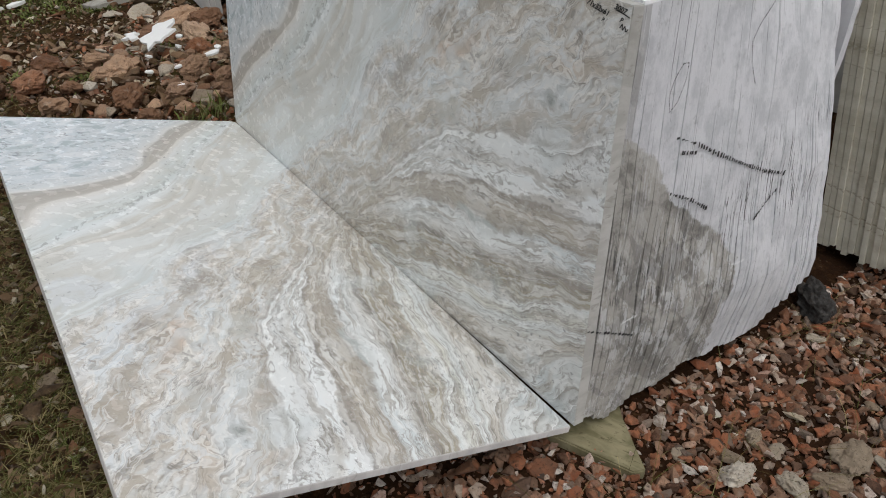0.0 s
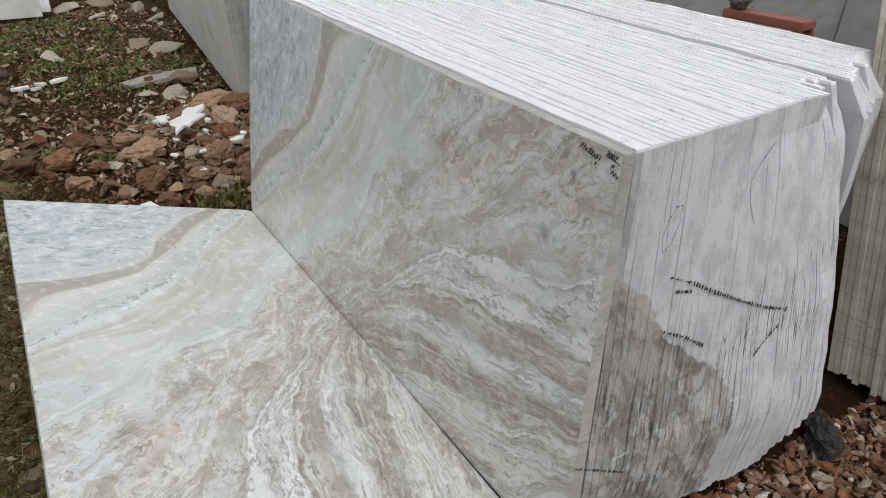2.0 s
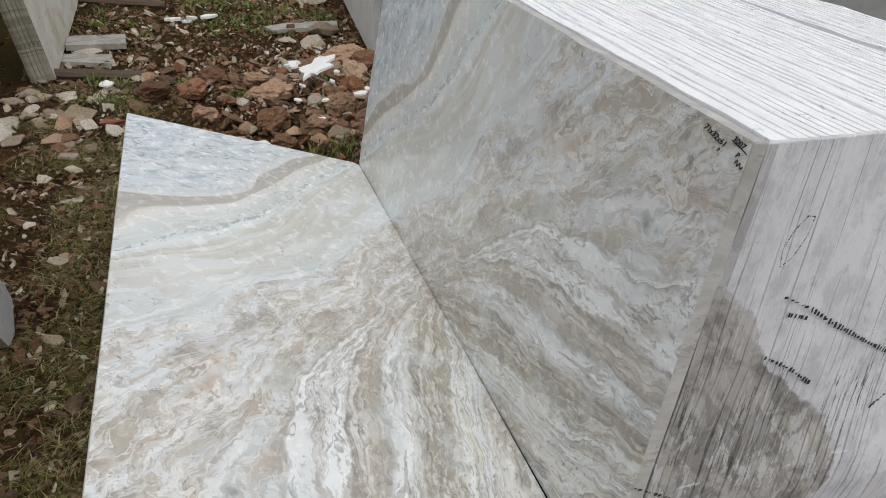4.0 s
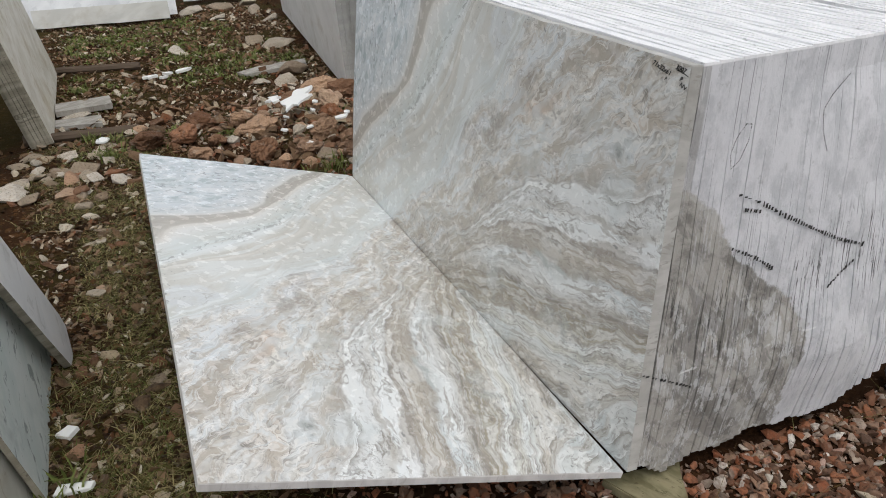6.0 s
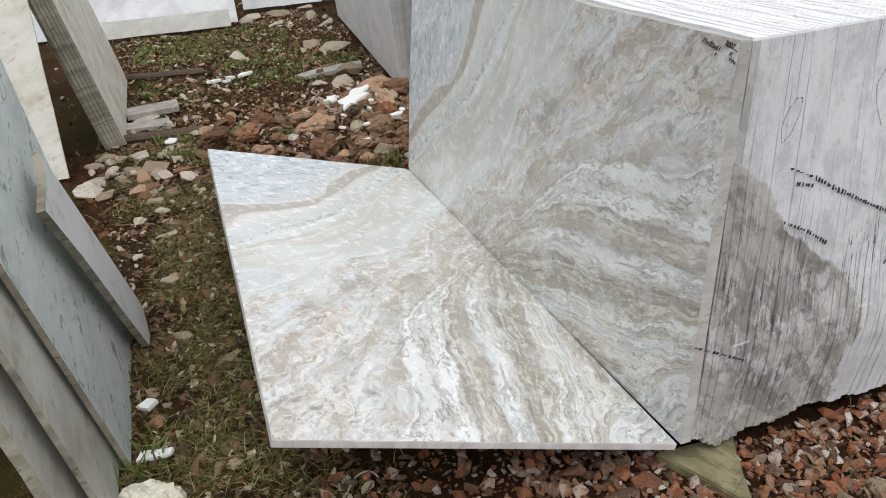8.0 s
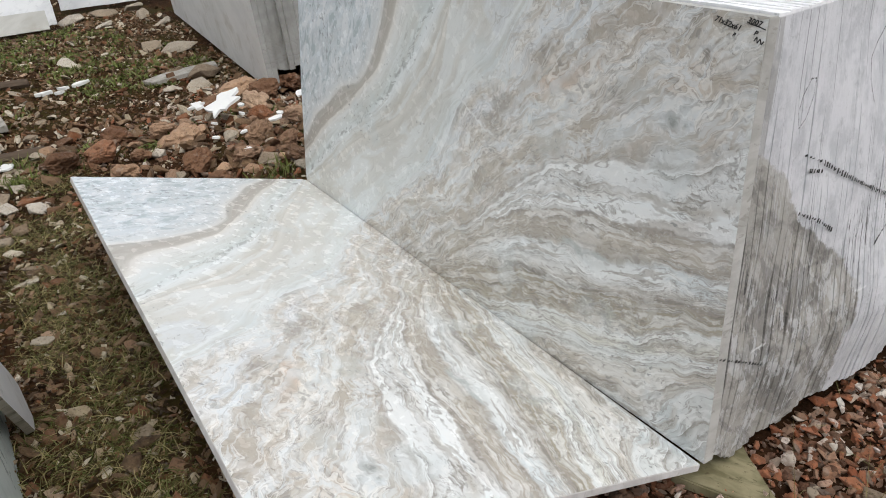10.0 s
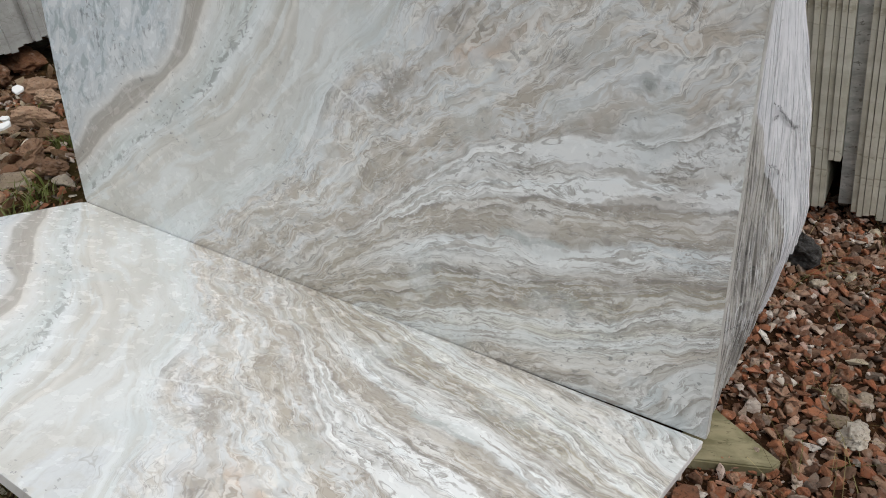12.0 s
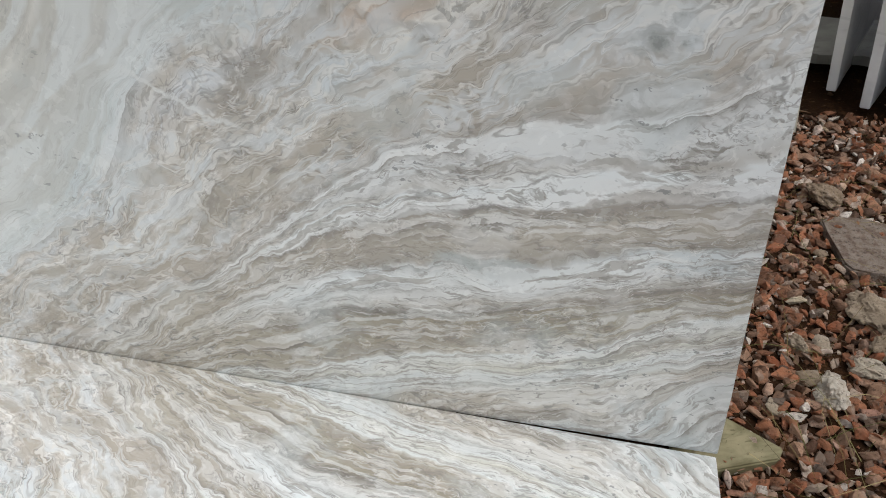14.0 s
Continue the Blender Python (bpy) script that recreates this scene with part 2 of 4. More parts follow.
    colour = n.mix(n.mul(n.mul(n.step(wave, 0.50, 0.60), still), 0.60), colour, (0.77, 0.80, 0.795))
    colour = n.mix(n.mul(n.mul(n.sub(1.0, n.step(wave, 0.36, 0.45)), still), 0.55), colour, (0.56, 0.56, 0.52))
    thread = n.sub(1.0, n.step(n.math("ABSOLUTE", n.sub(wave, 0.475)), 0.003, 0.012))
    colour = n.mix(n.mul(n.mul(thread, still), n.mul(n.step(mid, 0.0, 0.12), 0.6)), colour, (0.40, 0.40, 0.375))
    vein = n.sub(1.0, n.step(n.math("ABSOLUTE", n.sub(s1, 0.475)), 0.004, 0.020))
    vein2 = n.sub(1.0, n.step(n.math("ABSOLUTE", n.sub(s0, 0.445)), 0.002, 0.011))
    colour = n.mix(n.mul(n.math("MAXIMUM", vein, vein2), n.mul(dark, n.step(mid, -0.06, 0.10))), colour, (0.19, 0.175, 0.16))
    for k, thick, much in ((9.0, 12.0, 0.9), (19.0, 9.0, 0.55)):
        saw = n.math("FRACT", n.add(n.mul(run, k), n.add(n.mul(big, 0.9), 7.3)))
        here = n.step(n.noise(n.join(n.mul(run, 5.0), n.mul(p, 4.4), k), 1.0, 4.0, 0.65), 0.47, 0.60)
        colour = n.mix(n.mul(n.mul(n.math("POWER", n.sub(1.0, saw), thick), here), n.mul(n.math("MINIMUM", n.mul(dark, 1.8), 1.0), much)), colour, (0.24, 0.22, 0.195))
        colour = n.mix(n.mul(n.mul(n.math("POWER", saw, 9.0), here), n.mul(calm, 0.35)), colour, (0.82, 0.82, 0.80))
    for seat, ink, much in ((61.0, (0.27, 0.25, 0.225), 0.75), (71.0, (0.84, 0.84, 0.825), 0.35)):
        grain = n.noise(n.join(n.mul(run, 80.0), n.mul(p, 34.0), seat), 1.0, 3.0, 0.6, 0.6)
        patchy = n.step(n.noise(n.join(u, v, seat), 9.0, 3.0), 0.38, 0.60)
        colour = n.mix(n.mul(n.mul(n.step(grain, 0.55, 0.60), patchy), n.mul(n.math("MINIMUM", n.add(n.mul(dark, 1.4), 0.04), 1.0), much)), colour, ink)
    # short curls, thin and dark, in clumps, and pale ones
    zone = n.step(n.noise(n.join(n.mul(run, 7.0), n.mul(p, 3.0), 21.0), 1.0, 4.0, 0.6), 0.42, 0.56)
    for k, seat, ink, much in ((1.0, 31.0, (0.27, 0.24, 0.21), 0.70), (1.9, 43.0, (0.23, 0.22, 0.205), 0.55), (1.4, 57.0, (0.84, 0.83, 0.80), 0.55)):
        w = n.noise(n.join(n.mul(run, 30.0 * k), n.mul(p, 13.0 * k), seat), 1.0, 3.0, 0.55, 2.0)
        thin = n.sub(1.0, n.step(n.math("ABSOLUTE", n.sub(w, 0.5)), 0.006, 0.034))
        gap = n.step(n.noise(n.join(u, v, seat), 30.0, 3.0), 0.49, 0.58)
        colour = n.mix(n.mul(n.mul(thin, gap), n.mul(n.mul(zone, n.math("MINIMUM", n.add(n.mul(dark, 1.5), 0.05), 1.0)), much)), colour, ink)
    # bent bands of the mottled beds: contours of a cloud drawn out along the beds
    swirl = n.mul(n.step(bed, 4.5, 5.2), n.sub(1.0, n.step(bed, 7.5, 8.3)))
    for k, seat, much in ((1.0, 81.0, 0.60), (1.9, 87.0, 0.50)):
        w = n.noise(n.join(n.add(n.mul(p, 5.5 * k), n.mul(mid, 1.2)), n.add(n.mul(q, 19.0 * k), n.mul(fold, 1.0)), seat), 1.0, 2.5, 0.5, 0.6)
        gap = n.mul(swirl, n.step(n.noise(n.join(u, v, seat), 7.0, 2.0), 0.40, 0.55))
        for at, width, ink, share in ((0.40, 0.060, (0.47, 0.42, 0.355), 1.0), (0.475, 0.012, (0.31, 0.285, 0.25), 0.6), (0.50, 0.022, (0.80, 0.785, 0.75), 1.0), (0.58, 0.060, (0.72, 0.75, 0.76), 0.9)):
            band = n.sub(1.0, n.step(n.math("ABSOLUTE", n.sub(w, at)), width * 0.4, width))
            colour = n.mix(n.mul(n.mul(band, gap), much * share), colour, ink)
    # dark dashes along one bed of the grey side
    dash = n.noise(n.join(n.mul(q, 60.0), n.mul(p, 26.0), 3.0), 1.0, 3.0, 0.6, 1.0)
    seam = n.sub(1.0, n.step(n.math("ABSOLUTE", n.sub(bed, 1.95)), 0.05, 0.20))
    colour = n.mix(n.mul(n.mul(n.step(dash, 0.52, 0.58), seam), 0.8), colour, (0.33, 0.345, 0.335))
    # the blue corner: flecks that lie with the taupe band
    corner = n.sub(1.0, n.step(bed, -0.55, -0.15))
    fleck = n.noise(n.join(n.mul(n.sub(u, n.mul(v, 0.45)), 1.9), n.mul(n.add(v, n.mul(u, 0.4)), 0.9), 13.0), 15.0, 6.0, 0.62, 0.8)
    colour = n.mix(n.mul(n.mul(corner, n.sub(1.0, n.step(fleck, 0.40, 0.455))), 0.8), colour, (0.37, 0.43, 0.45))
    colour = n.mix(n.mul(n.mul(corner, n.step(fleck, 0.53, 0.58)), 0.75), colour, (0.77, 0.79, 0.80))
    knots = n.mul(n.step(n.noise(n.join(u, v, 11.0), 7.0, 3.0), 0.48, 0.58), n.step(n.noise(n.join(n.mul(u, 1.3), n.mul(v, 0.8), 2.0), 46.0, 4.0, 0.65), 0.54, 0.60))
    colour = n.mix(n.mul(n.mul(knots, corner), 0.8), colour, (0.25, 0.27, 0.28))
    # blotches: green-blue and pale clouds, grit, specks
    colour = n.mix(n.mul(n.step(n.noise(flat, 4.4, 4.0, 0.6), 0.54, 0.64), 0.32), colour, (0.58, 0.635, 0.64))
    colour = n.mix(n.mul(n.step(n.noise(n.join(u, v, 3.0), 10.0, 4.0, 0.6), 0.57, 0.66), n.mul(calm, 0.25)), colour, (0.78, 0.79, 0.79))
    grit = n.noise(n.join(u, v, 8.0), 70.0, 4.0, 0.7)
    colour = n.mix(n.mul(n.sub(1.0, n.step(grit, 0.33, 0.39)), n.mul(calm, 0.25)), colour, (0.31, 0.285, 0.25))
    colour = n.mix(n.mul(n.step(grit, 0.60, 0.67), n.mul(calm, 0.12)), colour, (0.83, 0.83, 0.81))
    speck = n.mul(n.step(n.noise(n.join(u, v, 12.0), 4.0, 3.0), 0.48, 0.60), n.step(n.noise(n.join(n.mul(u, 0.8), n.mul(v, 1.2), 5.0), 62.0, 3.0, 0.6), 0.63, 0.66))
    colour = n.mix(n.mul(speck, 0.75), colour, (0.25, 0.255, 0.25))
    patch(1.630, 0.612, 0.034, 0.022, 20, (0.40, 0.42, 0.41), 0.55, 2.4)
    patch(1.632, 0.614, 0.020, 0.014, 40, (0.24, 0.255, 0.24), 0.6, 3.0)
    # a crack grown shut, pale
    line = n.math("ABSOLUTE", n.add(n.add(n.sub(v, 0.50), n.mul(n.sub(u, 1.0), 0.42)), n.mul(fine, 0.05)))
    mask = n.mul(n.sub(1.0, n.step(line, 0.001, 0.006)), n.mul(n.step(u, 0.94, 0.98), n.sub(1.0, n.step(u, 1.08, 1.14))))
    colour = n.mix(n.mul(mask, 0.6), colour, (0.80, 0.81, 0.79))
    rough = n.math("MULTIPLY_ADD", n.noise(flat, 30.0, 3.0), 0.16, 0.18)
    return n.done(colour, rough, n.noise(flat, 60.0, 3.0), 0.03, 0.002, gloss=0.5)


def block_end():
    """Sawn marble of the slabs' edges: pale, with a grey-brown bed in its low front part."""
    n = Nodes("sawn_marble_edge")
    p = n.place()
    u, d, v = n.split(p)
    flat = n.join(d, v, 0.0)
    w = n.mul(n.sub(n.noise(flat, 7.0, 6.0, 0.68), 0.5), 0.18)
    edge = n.add(n.add(d, n.mul(n.math("MAXIMUM", n.sub(v, 0.28), 0.0), 1.15)), w)
    grey = n.math("MAXIMUM", n.sub(1.0, n.step(edge, 0.385, 0.40)), n.mul(n.sub(1.0, n.step(n.add(d, n.mul(w, 0.1)), 0.046, 0.052)), 0.5))
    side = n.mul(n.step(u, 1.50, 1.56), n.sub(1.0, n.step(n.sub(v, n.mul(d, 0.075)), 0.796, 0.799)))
    streak = n.noise(n.join(n.mul(d, 150.0), n.mul(v, 9.0), 0.0), 1.0, 5.0, 0.70)
    saw = n.noise(n.join(n.mul(d, 210.0), n.mul(v, 1.6), n.mul(n.sub(1.0, side), n.mul(u, 3.0))), 1.0, 2.0, 0.6)
    cloud = n.noise(n.join(n.mul(u, 1.0), n.mul(d, 1.5), v), 13.0, 7.0, 0.72)
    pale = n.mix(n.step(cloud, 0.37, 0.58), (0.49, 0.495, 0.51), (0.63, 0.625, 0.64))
    # top faces brighter than the ends: light from above put into the colour
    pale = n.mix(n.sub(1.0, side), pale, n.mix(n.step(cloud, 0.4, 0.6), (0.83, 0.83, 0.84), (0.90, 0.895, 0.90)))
    dark = n.mix(n.step(n.noise(n.join(d, n.mul(v, 1.4), u), 12.0, 6.0, 0.7), 0.40, 0.58), (0.20, 0.19, 0.17), (0.37, 0.35, 0.315))
    colour = n.mix(n.mul(grey, side), pale, dark)
    patch = n.noise(n.join(n.mul(d, 2.2), v, u), 17.0, 6.0, 0.7)
    colour = n.mix(n.mul(n.mul(n.step(patch, 0.53, 0.57), n.sub(1.0, n.step(v, 0.30, 0.45))), n.mul(side, 0.6)), colour, (0.60, 0.60, 0.60))
    belt = n.math("ABSOLUTE", n.sub(n.add(v, n.mul(d, -0.22)), n.add(0.30, w)))
    low = n.mul(n.mul(n.sub(1.0, n.step(belt, 0.03, 0.15)), side), n.step(n.noise(flat, 8.0, 3.0), 0.40, 0.52))
    colour = n.mix(n.mul(n.mul(n.sub(1.0, n.step(streak, 0.42, 0.445)), low), 0.92), colour, (0.050, 0.047, 0.043))
    slant = n.noise(n.join(n.mul(n.add(d, n.mul(v, 0.8)), 16.0), n.mul(n.sub(v, d), 4.0), 5.0), 1.0, 4.0, 0.6)
    colour = n.mix(n.mul(n.mul(n.sub(1.0, n.step(slant, 0.42, 0.46)), n.mul(grey, side)), 0.55), colour, (0.16, 0.15, 0.135))
    colour = n.mix(n.mul(n.mul(n.step(slant, 0.56, 0.60), n.mul(grey, side)), 0.35), colour, (0.52, 0.51, 0.49))
    colour = n.mix(n.mul(n.mul(n.step(streak, 0.57, 0.60), n.step(cloud, 0.42, 0.55)), 0.38), colour, (0.67, 0.67, 0.68))
    colour = n.mix(n.mul(n.mul(n.sub(1.0, n.step(saw, 0.335, 0.365)), n.math("MULTIPLY_ADD", side, 0.65, 0.15)), n.math("MULTIPLY_ADD", grey, -0.45, 0.9)), colour, (0.17, 0.17, 0.175))
    colour = n.mix(n.mul(n.chance(), 0.10), colour, (0.48, 0.48, 0.50))
    colour = n.mix(n.mul(n.step(n.noise(p, 45.0, 5.0, 0.7), 0.58, 0.68), 0.45), colour, (0.34, 0.34, 0.345))
    rift = n.math("ABSOLUTE", n.add(n.sub(n.sub(v, 0.20), n.mul(d, 0.14)), n.mul(w, 0.3)))
    colour = n.mix(n.mul(n.mul(n.sub(1.0, n.step(rift, 0.001, 0.004)), side), n.mul(n.step(n.noise(flat, 11.0, 3.0), 0.54, 0.60), 0.75)), colour, (0.68, 0.68, 0.67))
    bump = n.add(n.mul(streak, 0.6), n.noise(p, 70.0, 5.0, 0.7))
    return n.done(colour, 0.8, bump, 0.6, 0.004, gloss=0.2)


def plain_slab(name, a, b, stain, veins=0.5, rough=0.45, scale=3.0):
    """An unpolished slab: two tones, streaks and a stain."""
    n = Nodes(name)
    p = n.place()
    x, y, z = n.split(p)
    q = n.join(n.add(x, n.mul(z, 0.5)), y, n.mul(n.sub(z, n.mul(x, 0.5)), 2.6))
    colour = n.mix(n.step(n.noise(q, scale, 5.0, 0.6, 0.5), 0.35, 0.65), a, b)
    colour = n.mix(n.mul(n.sub(1.0, n.step(n.noise(q, scale * 3.0, 4.0, 0.6, 1.0), 0.34, 0.42)), veins), colour, stain)
    colour = n.mix(n.mul(n.step(n.noise(n.world_place(), 5.0, 5.0, 0.65), 0.50, 0.68), 0.45), colour, stain)
    colour = n.mix(n.mul(n.chance(), 0.15), colour, stain)
    return n.done(colour, rough, n.noise(p, 60.0, 4.0), 0.2, 0.003, gloss=0.35)


def soil():
    n = Nodes("red_brown_soil")
    p = n.world_place()
    x, y, z = n.split(p)
    colour = n.mix(n.noise(p, 3.0, 5.0, 0.6), (0.014, 0.0075, 0.0035), (0.066, 0.031, 0.013))
    colour = n.mix(n.mul(n.step(n.noise(p, 26.0, 5.0, 0.7), 0.52, 0.68), 0.6), colour, (0.17, 0.082, 0.032))
    # redder soil under the rubble, darkened to paint shade into its gaps
    red = n.mul(n.step(x, 1.1, 1.7), 0.55)
    colour = n.mix(red, colour, (0.024, 0.011, 0.006))
    moss = n.mul(n.step(n.add(n.noise(p, 1.7, 4.0, 0.6), n.mul(n.noise(p, 9.0, 3.0), 0.25)), 0.56, 0.70), n.sub(1.0, n.step(x, 1.2, 1.7)))
    colour = n.mix(n.mul(moss, 0.6), colour, (0.052, 0.045, 0.013))
    colour = n.mix(n.mul(n.step(n.noise(p, 75.0, 3.0), 0.62, 0.72), 0.5), colour, (0.19, 0.13, 0.085))
    bump = n.add(n.noise(p, 30.0, 6.0, 0.7), n.mul(n.noise(p, 120.0, 3.0), 0.5))
    return n.done(colour, 0.95, bump, 0.9, 0.02, gloss=0.06)


def stone(name, stops, island=False, rough=0.72, spot=(0.25, 0.155, 0.105), spots=0.5):
    n = Nodes(name)
    p = n.world_place()
    colour = n.ramp(n.island() if island else n.chance(), stops)
    colour = n.mix(n.mul(n.step(n.noise(p, 55.0, 5.0, 0.65), 0.42, 0.62), spots), colour, spot)
    colour = n.mix(n.mul(n.sub(1.0, n.step(n.noise(p, 130.0, 4.0, 0.7), 0.34, 0.46)), 0.65), colour, (0.035, 0.022, 0.016))
    colour = n.mix(n.mul(n.step(n.noise(p, 28.0, 4.0, 0.6), 0.56, 0.70), 0.3), colour, (0.42, 0.36, 0.30))
    return n.done(colour, rough, n.noise(p, 170.0, 6.0, 0.72), 1.0, 0.006, gloss=0.14)


def simple(name, a, b, scale=20.0, rough=0.7, strength=0.3, gloss=0.4):
    n = Nodes(name)
    p = n.place()
    colour = n.mix(n.noise(p, scale, 5.0, 0.65), a, b)
    return n.done(colour, rough, n.noise(p, scale * 3.0, 4.0), strength, 0.004, gloss=gloss)


def leaf(name, stops):
    n = Nodes(name)
    colour = n.ramp(n.island(), stops)
    return n.done(colour, 0.7, gloss=0.1)


MARBLE = marble()
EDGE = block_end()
GREEN_SLAB = plain_slab("pale_green_marble", (0.64, 0.72, 0.69), (0.76, 0.81, 0.78), (0.24, 0.29, 0.28), 0.9, scale=4.5)
GREY_SLAB = plain_slab("grey_white_marble", (0.74, 0.755, 0.76), (0.83, 0.835, 0.83), (0.40, 0.40, 0.37), 0.35)
CREAM_SLAB = plain_slab("cream_white_marble", (0.54, 0.54, 0.51), (0.66, 0.66, 0.63), (0.42, 0.39, 0.32), 0.2, scale=2.2)
BACK_SLAB = plain_slab("dull_grey_marble", (0.75, 0.75, 0.735), (0.83, 0.825, 0.81), (0.48, 0.45, 0.39), 0.2, scale=2.0)
WEATHERED = plain_slab("weathered_slab_edge", (0.54, 0.51, 0.41), (0.70, 0.67, 0.57), (0.25, 0.20, 0.125), 0.5, 0.85, 5.0)
WEATHERED_GREY = plain_slab("weathered_grey_slab", (0.29, 0.29, 0.275), (0.40, 0.40, 0.38), (0.20, 0.19, 0.165), 0.4, 0.8, 4.0)
ROUGH_PALE = plain_slab("broken_pale_stone", (0.40, 0.40, 0.38), (0.66, 0.655, 0.63), (0.20, 0.19, 0.17), 0.9, 0.9, 14.0)
OCHRE = plain_slab("mossy_ochre_stone", (0.13, 0.115, 0.058), (0.25, 0.22, 0.13), (0.08, 0.065, 0.03), 0.7, 0.85, 11.0)
WHITE_SLAB = plain_slab("clean_white_marble", (0.68, 0.69, 0.71), (0.78, 0.79, 0.80), (0.45, 0.46, 0.48), 0.3)
YELLOWED = plain_slab("yellowed_marble", (0.68, 0.66, 0.57), (0.82, 0.81, 0.74), (0.40, 0.32, 0.18), 0.4, 0.6, 4.0)
# dirty ends of the pack; also painted shade on the leaning slabs' edges
PACK_EDGE = plain_slab("dirty_shaded_slab_edge", (0.22, 0.20, 0.155), (0.40, 0.37, 0.30), (0.10, 0.085, 0.06), 0.7, 0.9, 7.0)
STAINED = plain_slab("stained_grey_marble", (0.52, 0.52, 0.46), (0.67, 0.67, 0.61), (0.31, 0.26, 0.18), 0.5)
FLAG_GREY = plain_slab("dusty_grey_flag", (0.27, 0.255, 0.225), (0.40, 0.38, 0.345), (0.16, 0.13, 0.10), 0.5, 0.9, 8.0)
DULL_GREY = plain_slab("rain_stained_grey_slab", (0.36, 0.36, 0.335), (0.45, 0.45, 0.425), (0.24, 0.23, 0.20), 0.3, 0.7, 2.5)
LOW_EDGE = plain_slab("sawn_pinkish_edge", (0.47, 0.45, 0.435), (0.60, 0.58, 0.56), (0.36, 0.33, 0.30), 0.5, 0.8, 9.0)
FRONT_EDGE = plain_slab("dull_taupe_slab_side", (0.41, 0.40, 0.37), (0.55, 0.54, 0.51), (0.29, 0.275, 0.245), 0.7, 0.5, 9.0)
SOIL = soil()
LATERITE = stone("laterite", [(0.0, (0.25, 0.105, 0.050)), (0.2, (0.12, 0.062, 0.034)), (0.4, (0.46, 0.30, 0.19)), (0.6, (0.17, 0.085, 0.045)), (0.8, (0.47, 0.33, 0.225)), (1.0, (0.27, 0.11, 0.052))], spots=0.28)
RUBBLE = stone("brick_and_stone_rubble", [(0.0, (0.26, 0.088, 0.042)), (0.22, (0.36, 0.15, 0.078)), (0.42, (0.06, 0.034, 0.023)), (0.60, (0.38, 0.23, 0.15)), (0.74, (0.09, 0.066, 0.052)),
                                          (0.86, (0.46, 0.36, 0.28)), (0.93, (0.72, 0.66, 0.59)), (1.0, (0.34, 0.115, 0.05))], True, spot=(0.20, 0.11, 0.07))
PALE_STONE = stone("pale_stone", [(0.0, (0.19, 0.135, 0.09)), (0.4, (0.32, 0.26, 0.19)), (0.75, (0.43, 0.375, 0.30)), (1.0, (0.58, 0.53, 0.46))], spot=(0.36, 0.28, 0.20), spots=0.4)
WORN_FLAG = stone("worn_flag", [(0.0, (0.21, 0.17, 0.14)), (1.0, (0.25, 0.21, 0.175))], spot=(0.13, 0.085, 0.06), spots=0.8)
CHIP = simple("white_marble_chip", (0.72, 0.72, 0.70), (0.82, 0.82, 0.80), 14.0, 0.6)
DARK_STONE = stone("grey_weathered_rock", [(0.0, (0.13, 0.12, 0.11)), (1.0, (0.17, 0.155, 0.14))], spot=(0.24, 0.22, 0.20))
DARK_ROCK = stone("dark_wet_rock", [(0.0, (0.025, 0.024, 0.023)), (1.0, (0.06, 0.056, 0.052))], spot=(0.10, 0.095, 0.09), rough=0.6)
BRICK = stone("dirty_brick", [(0.0, (0.36, 0.14, 0.07)), (0.2, (0.15, 0.075, 0.045)), (0.4, (0.42, 0.22, 0.13)), (0.55, (0.24, 0.10, 0.055)), (0.7, (0.10, 0.06, 0.042)), (0.85, (0.54, 0.37, 0.27)), (1.0, (0.32, 0.16, 0.095))], rough=0.55, spot=(0.12, 0.07, 0.045), spots=0.55)
INK = simple("black_ink", (0.012, 0.012, 0.012), (0.03, 0.03, 0.03), 60.0, 0.6)
RED_STEEL = simple("red_oxide_steel", (0.24, 0.075, 0.05), (0.36, 0.14, 0.10), 24.0, 0.6)
WOOD = simple("wet_brown_timber", (0.05, 0.035, 0.022), (0.11, 0.075, 0.05), 18.0, 0.8, 0.6)
CORD = simple("pale_cord", (0.42, 0.38, 0.33), (0.55, 0.50, 0.45), 80.0, 0.8)
GRASS = leaf("dry_grass", [(0.0, (0.15, 0.11, 0.043)), (0.3, (0.060, 0.060, 0.017)), (0.55, (0.36, 0.285, 0.14)), (0.75, (0.090, 0.115, 0.028)), (1.0, (0.038, 0.023, 0.011))])
WEED = leaf("green_weed", [(0.0, (0.07, 0.085, 0.020)), (0.45, (0.12, 0.14, 0.036)), (0.8, (0.16, 0.18, 0.065)), (1.0, (0.17, 0.15, 0.075))])


# ---- mesh helpers ----
def link(name, bm, mats, parent=None, label=""):
    me = bpy.data.meshes.new(name)
    bm.to_mesh(me)
    bm.free()
    for m in mats if isinstance(mats, (list, tuple)) else [mats]:
        me.materials.append(m)
    ob = new(name, me)
    if parent:
        ob.parent = parent
    return tagged(ob, label)


def part(name, bm, mats, parent, label=""):
    return link(name, bm, mats, parent, label)


def prism(outline, d0, d1, bevel=0.0, face_slot=0, edge_slot=0):
    """A plate: the outline of (u, v) pairs, from depth d0 to d1. The face at d0 takes one slot, the rest the other."""
    bm = bmesh.new()
    front = [bm.verts.new((u, d0, v)) for u, v in outline]
    back = [bm.verts.new((u, d1, v)) for u, v in outline]
    faces = [bm.faces.new(front), bm.faces.new(back[::-1])]
    for k in range(len(outline)):
        j = (k + 1) % len(outline)
        faces.append(bm.faces.new((front[j], front[k], back[k], back[j])))
    for f in faces:
        f.material_index = edge_slot
    faces[0].material_index = face_slot
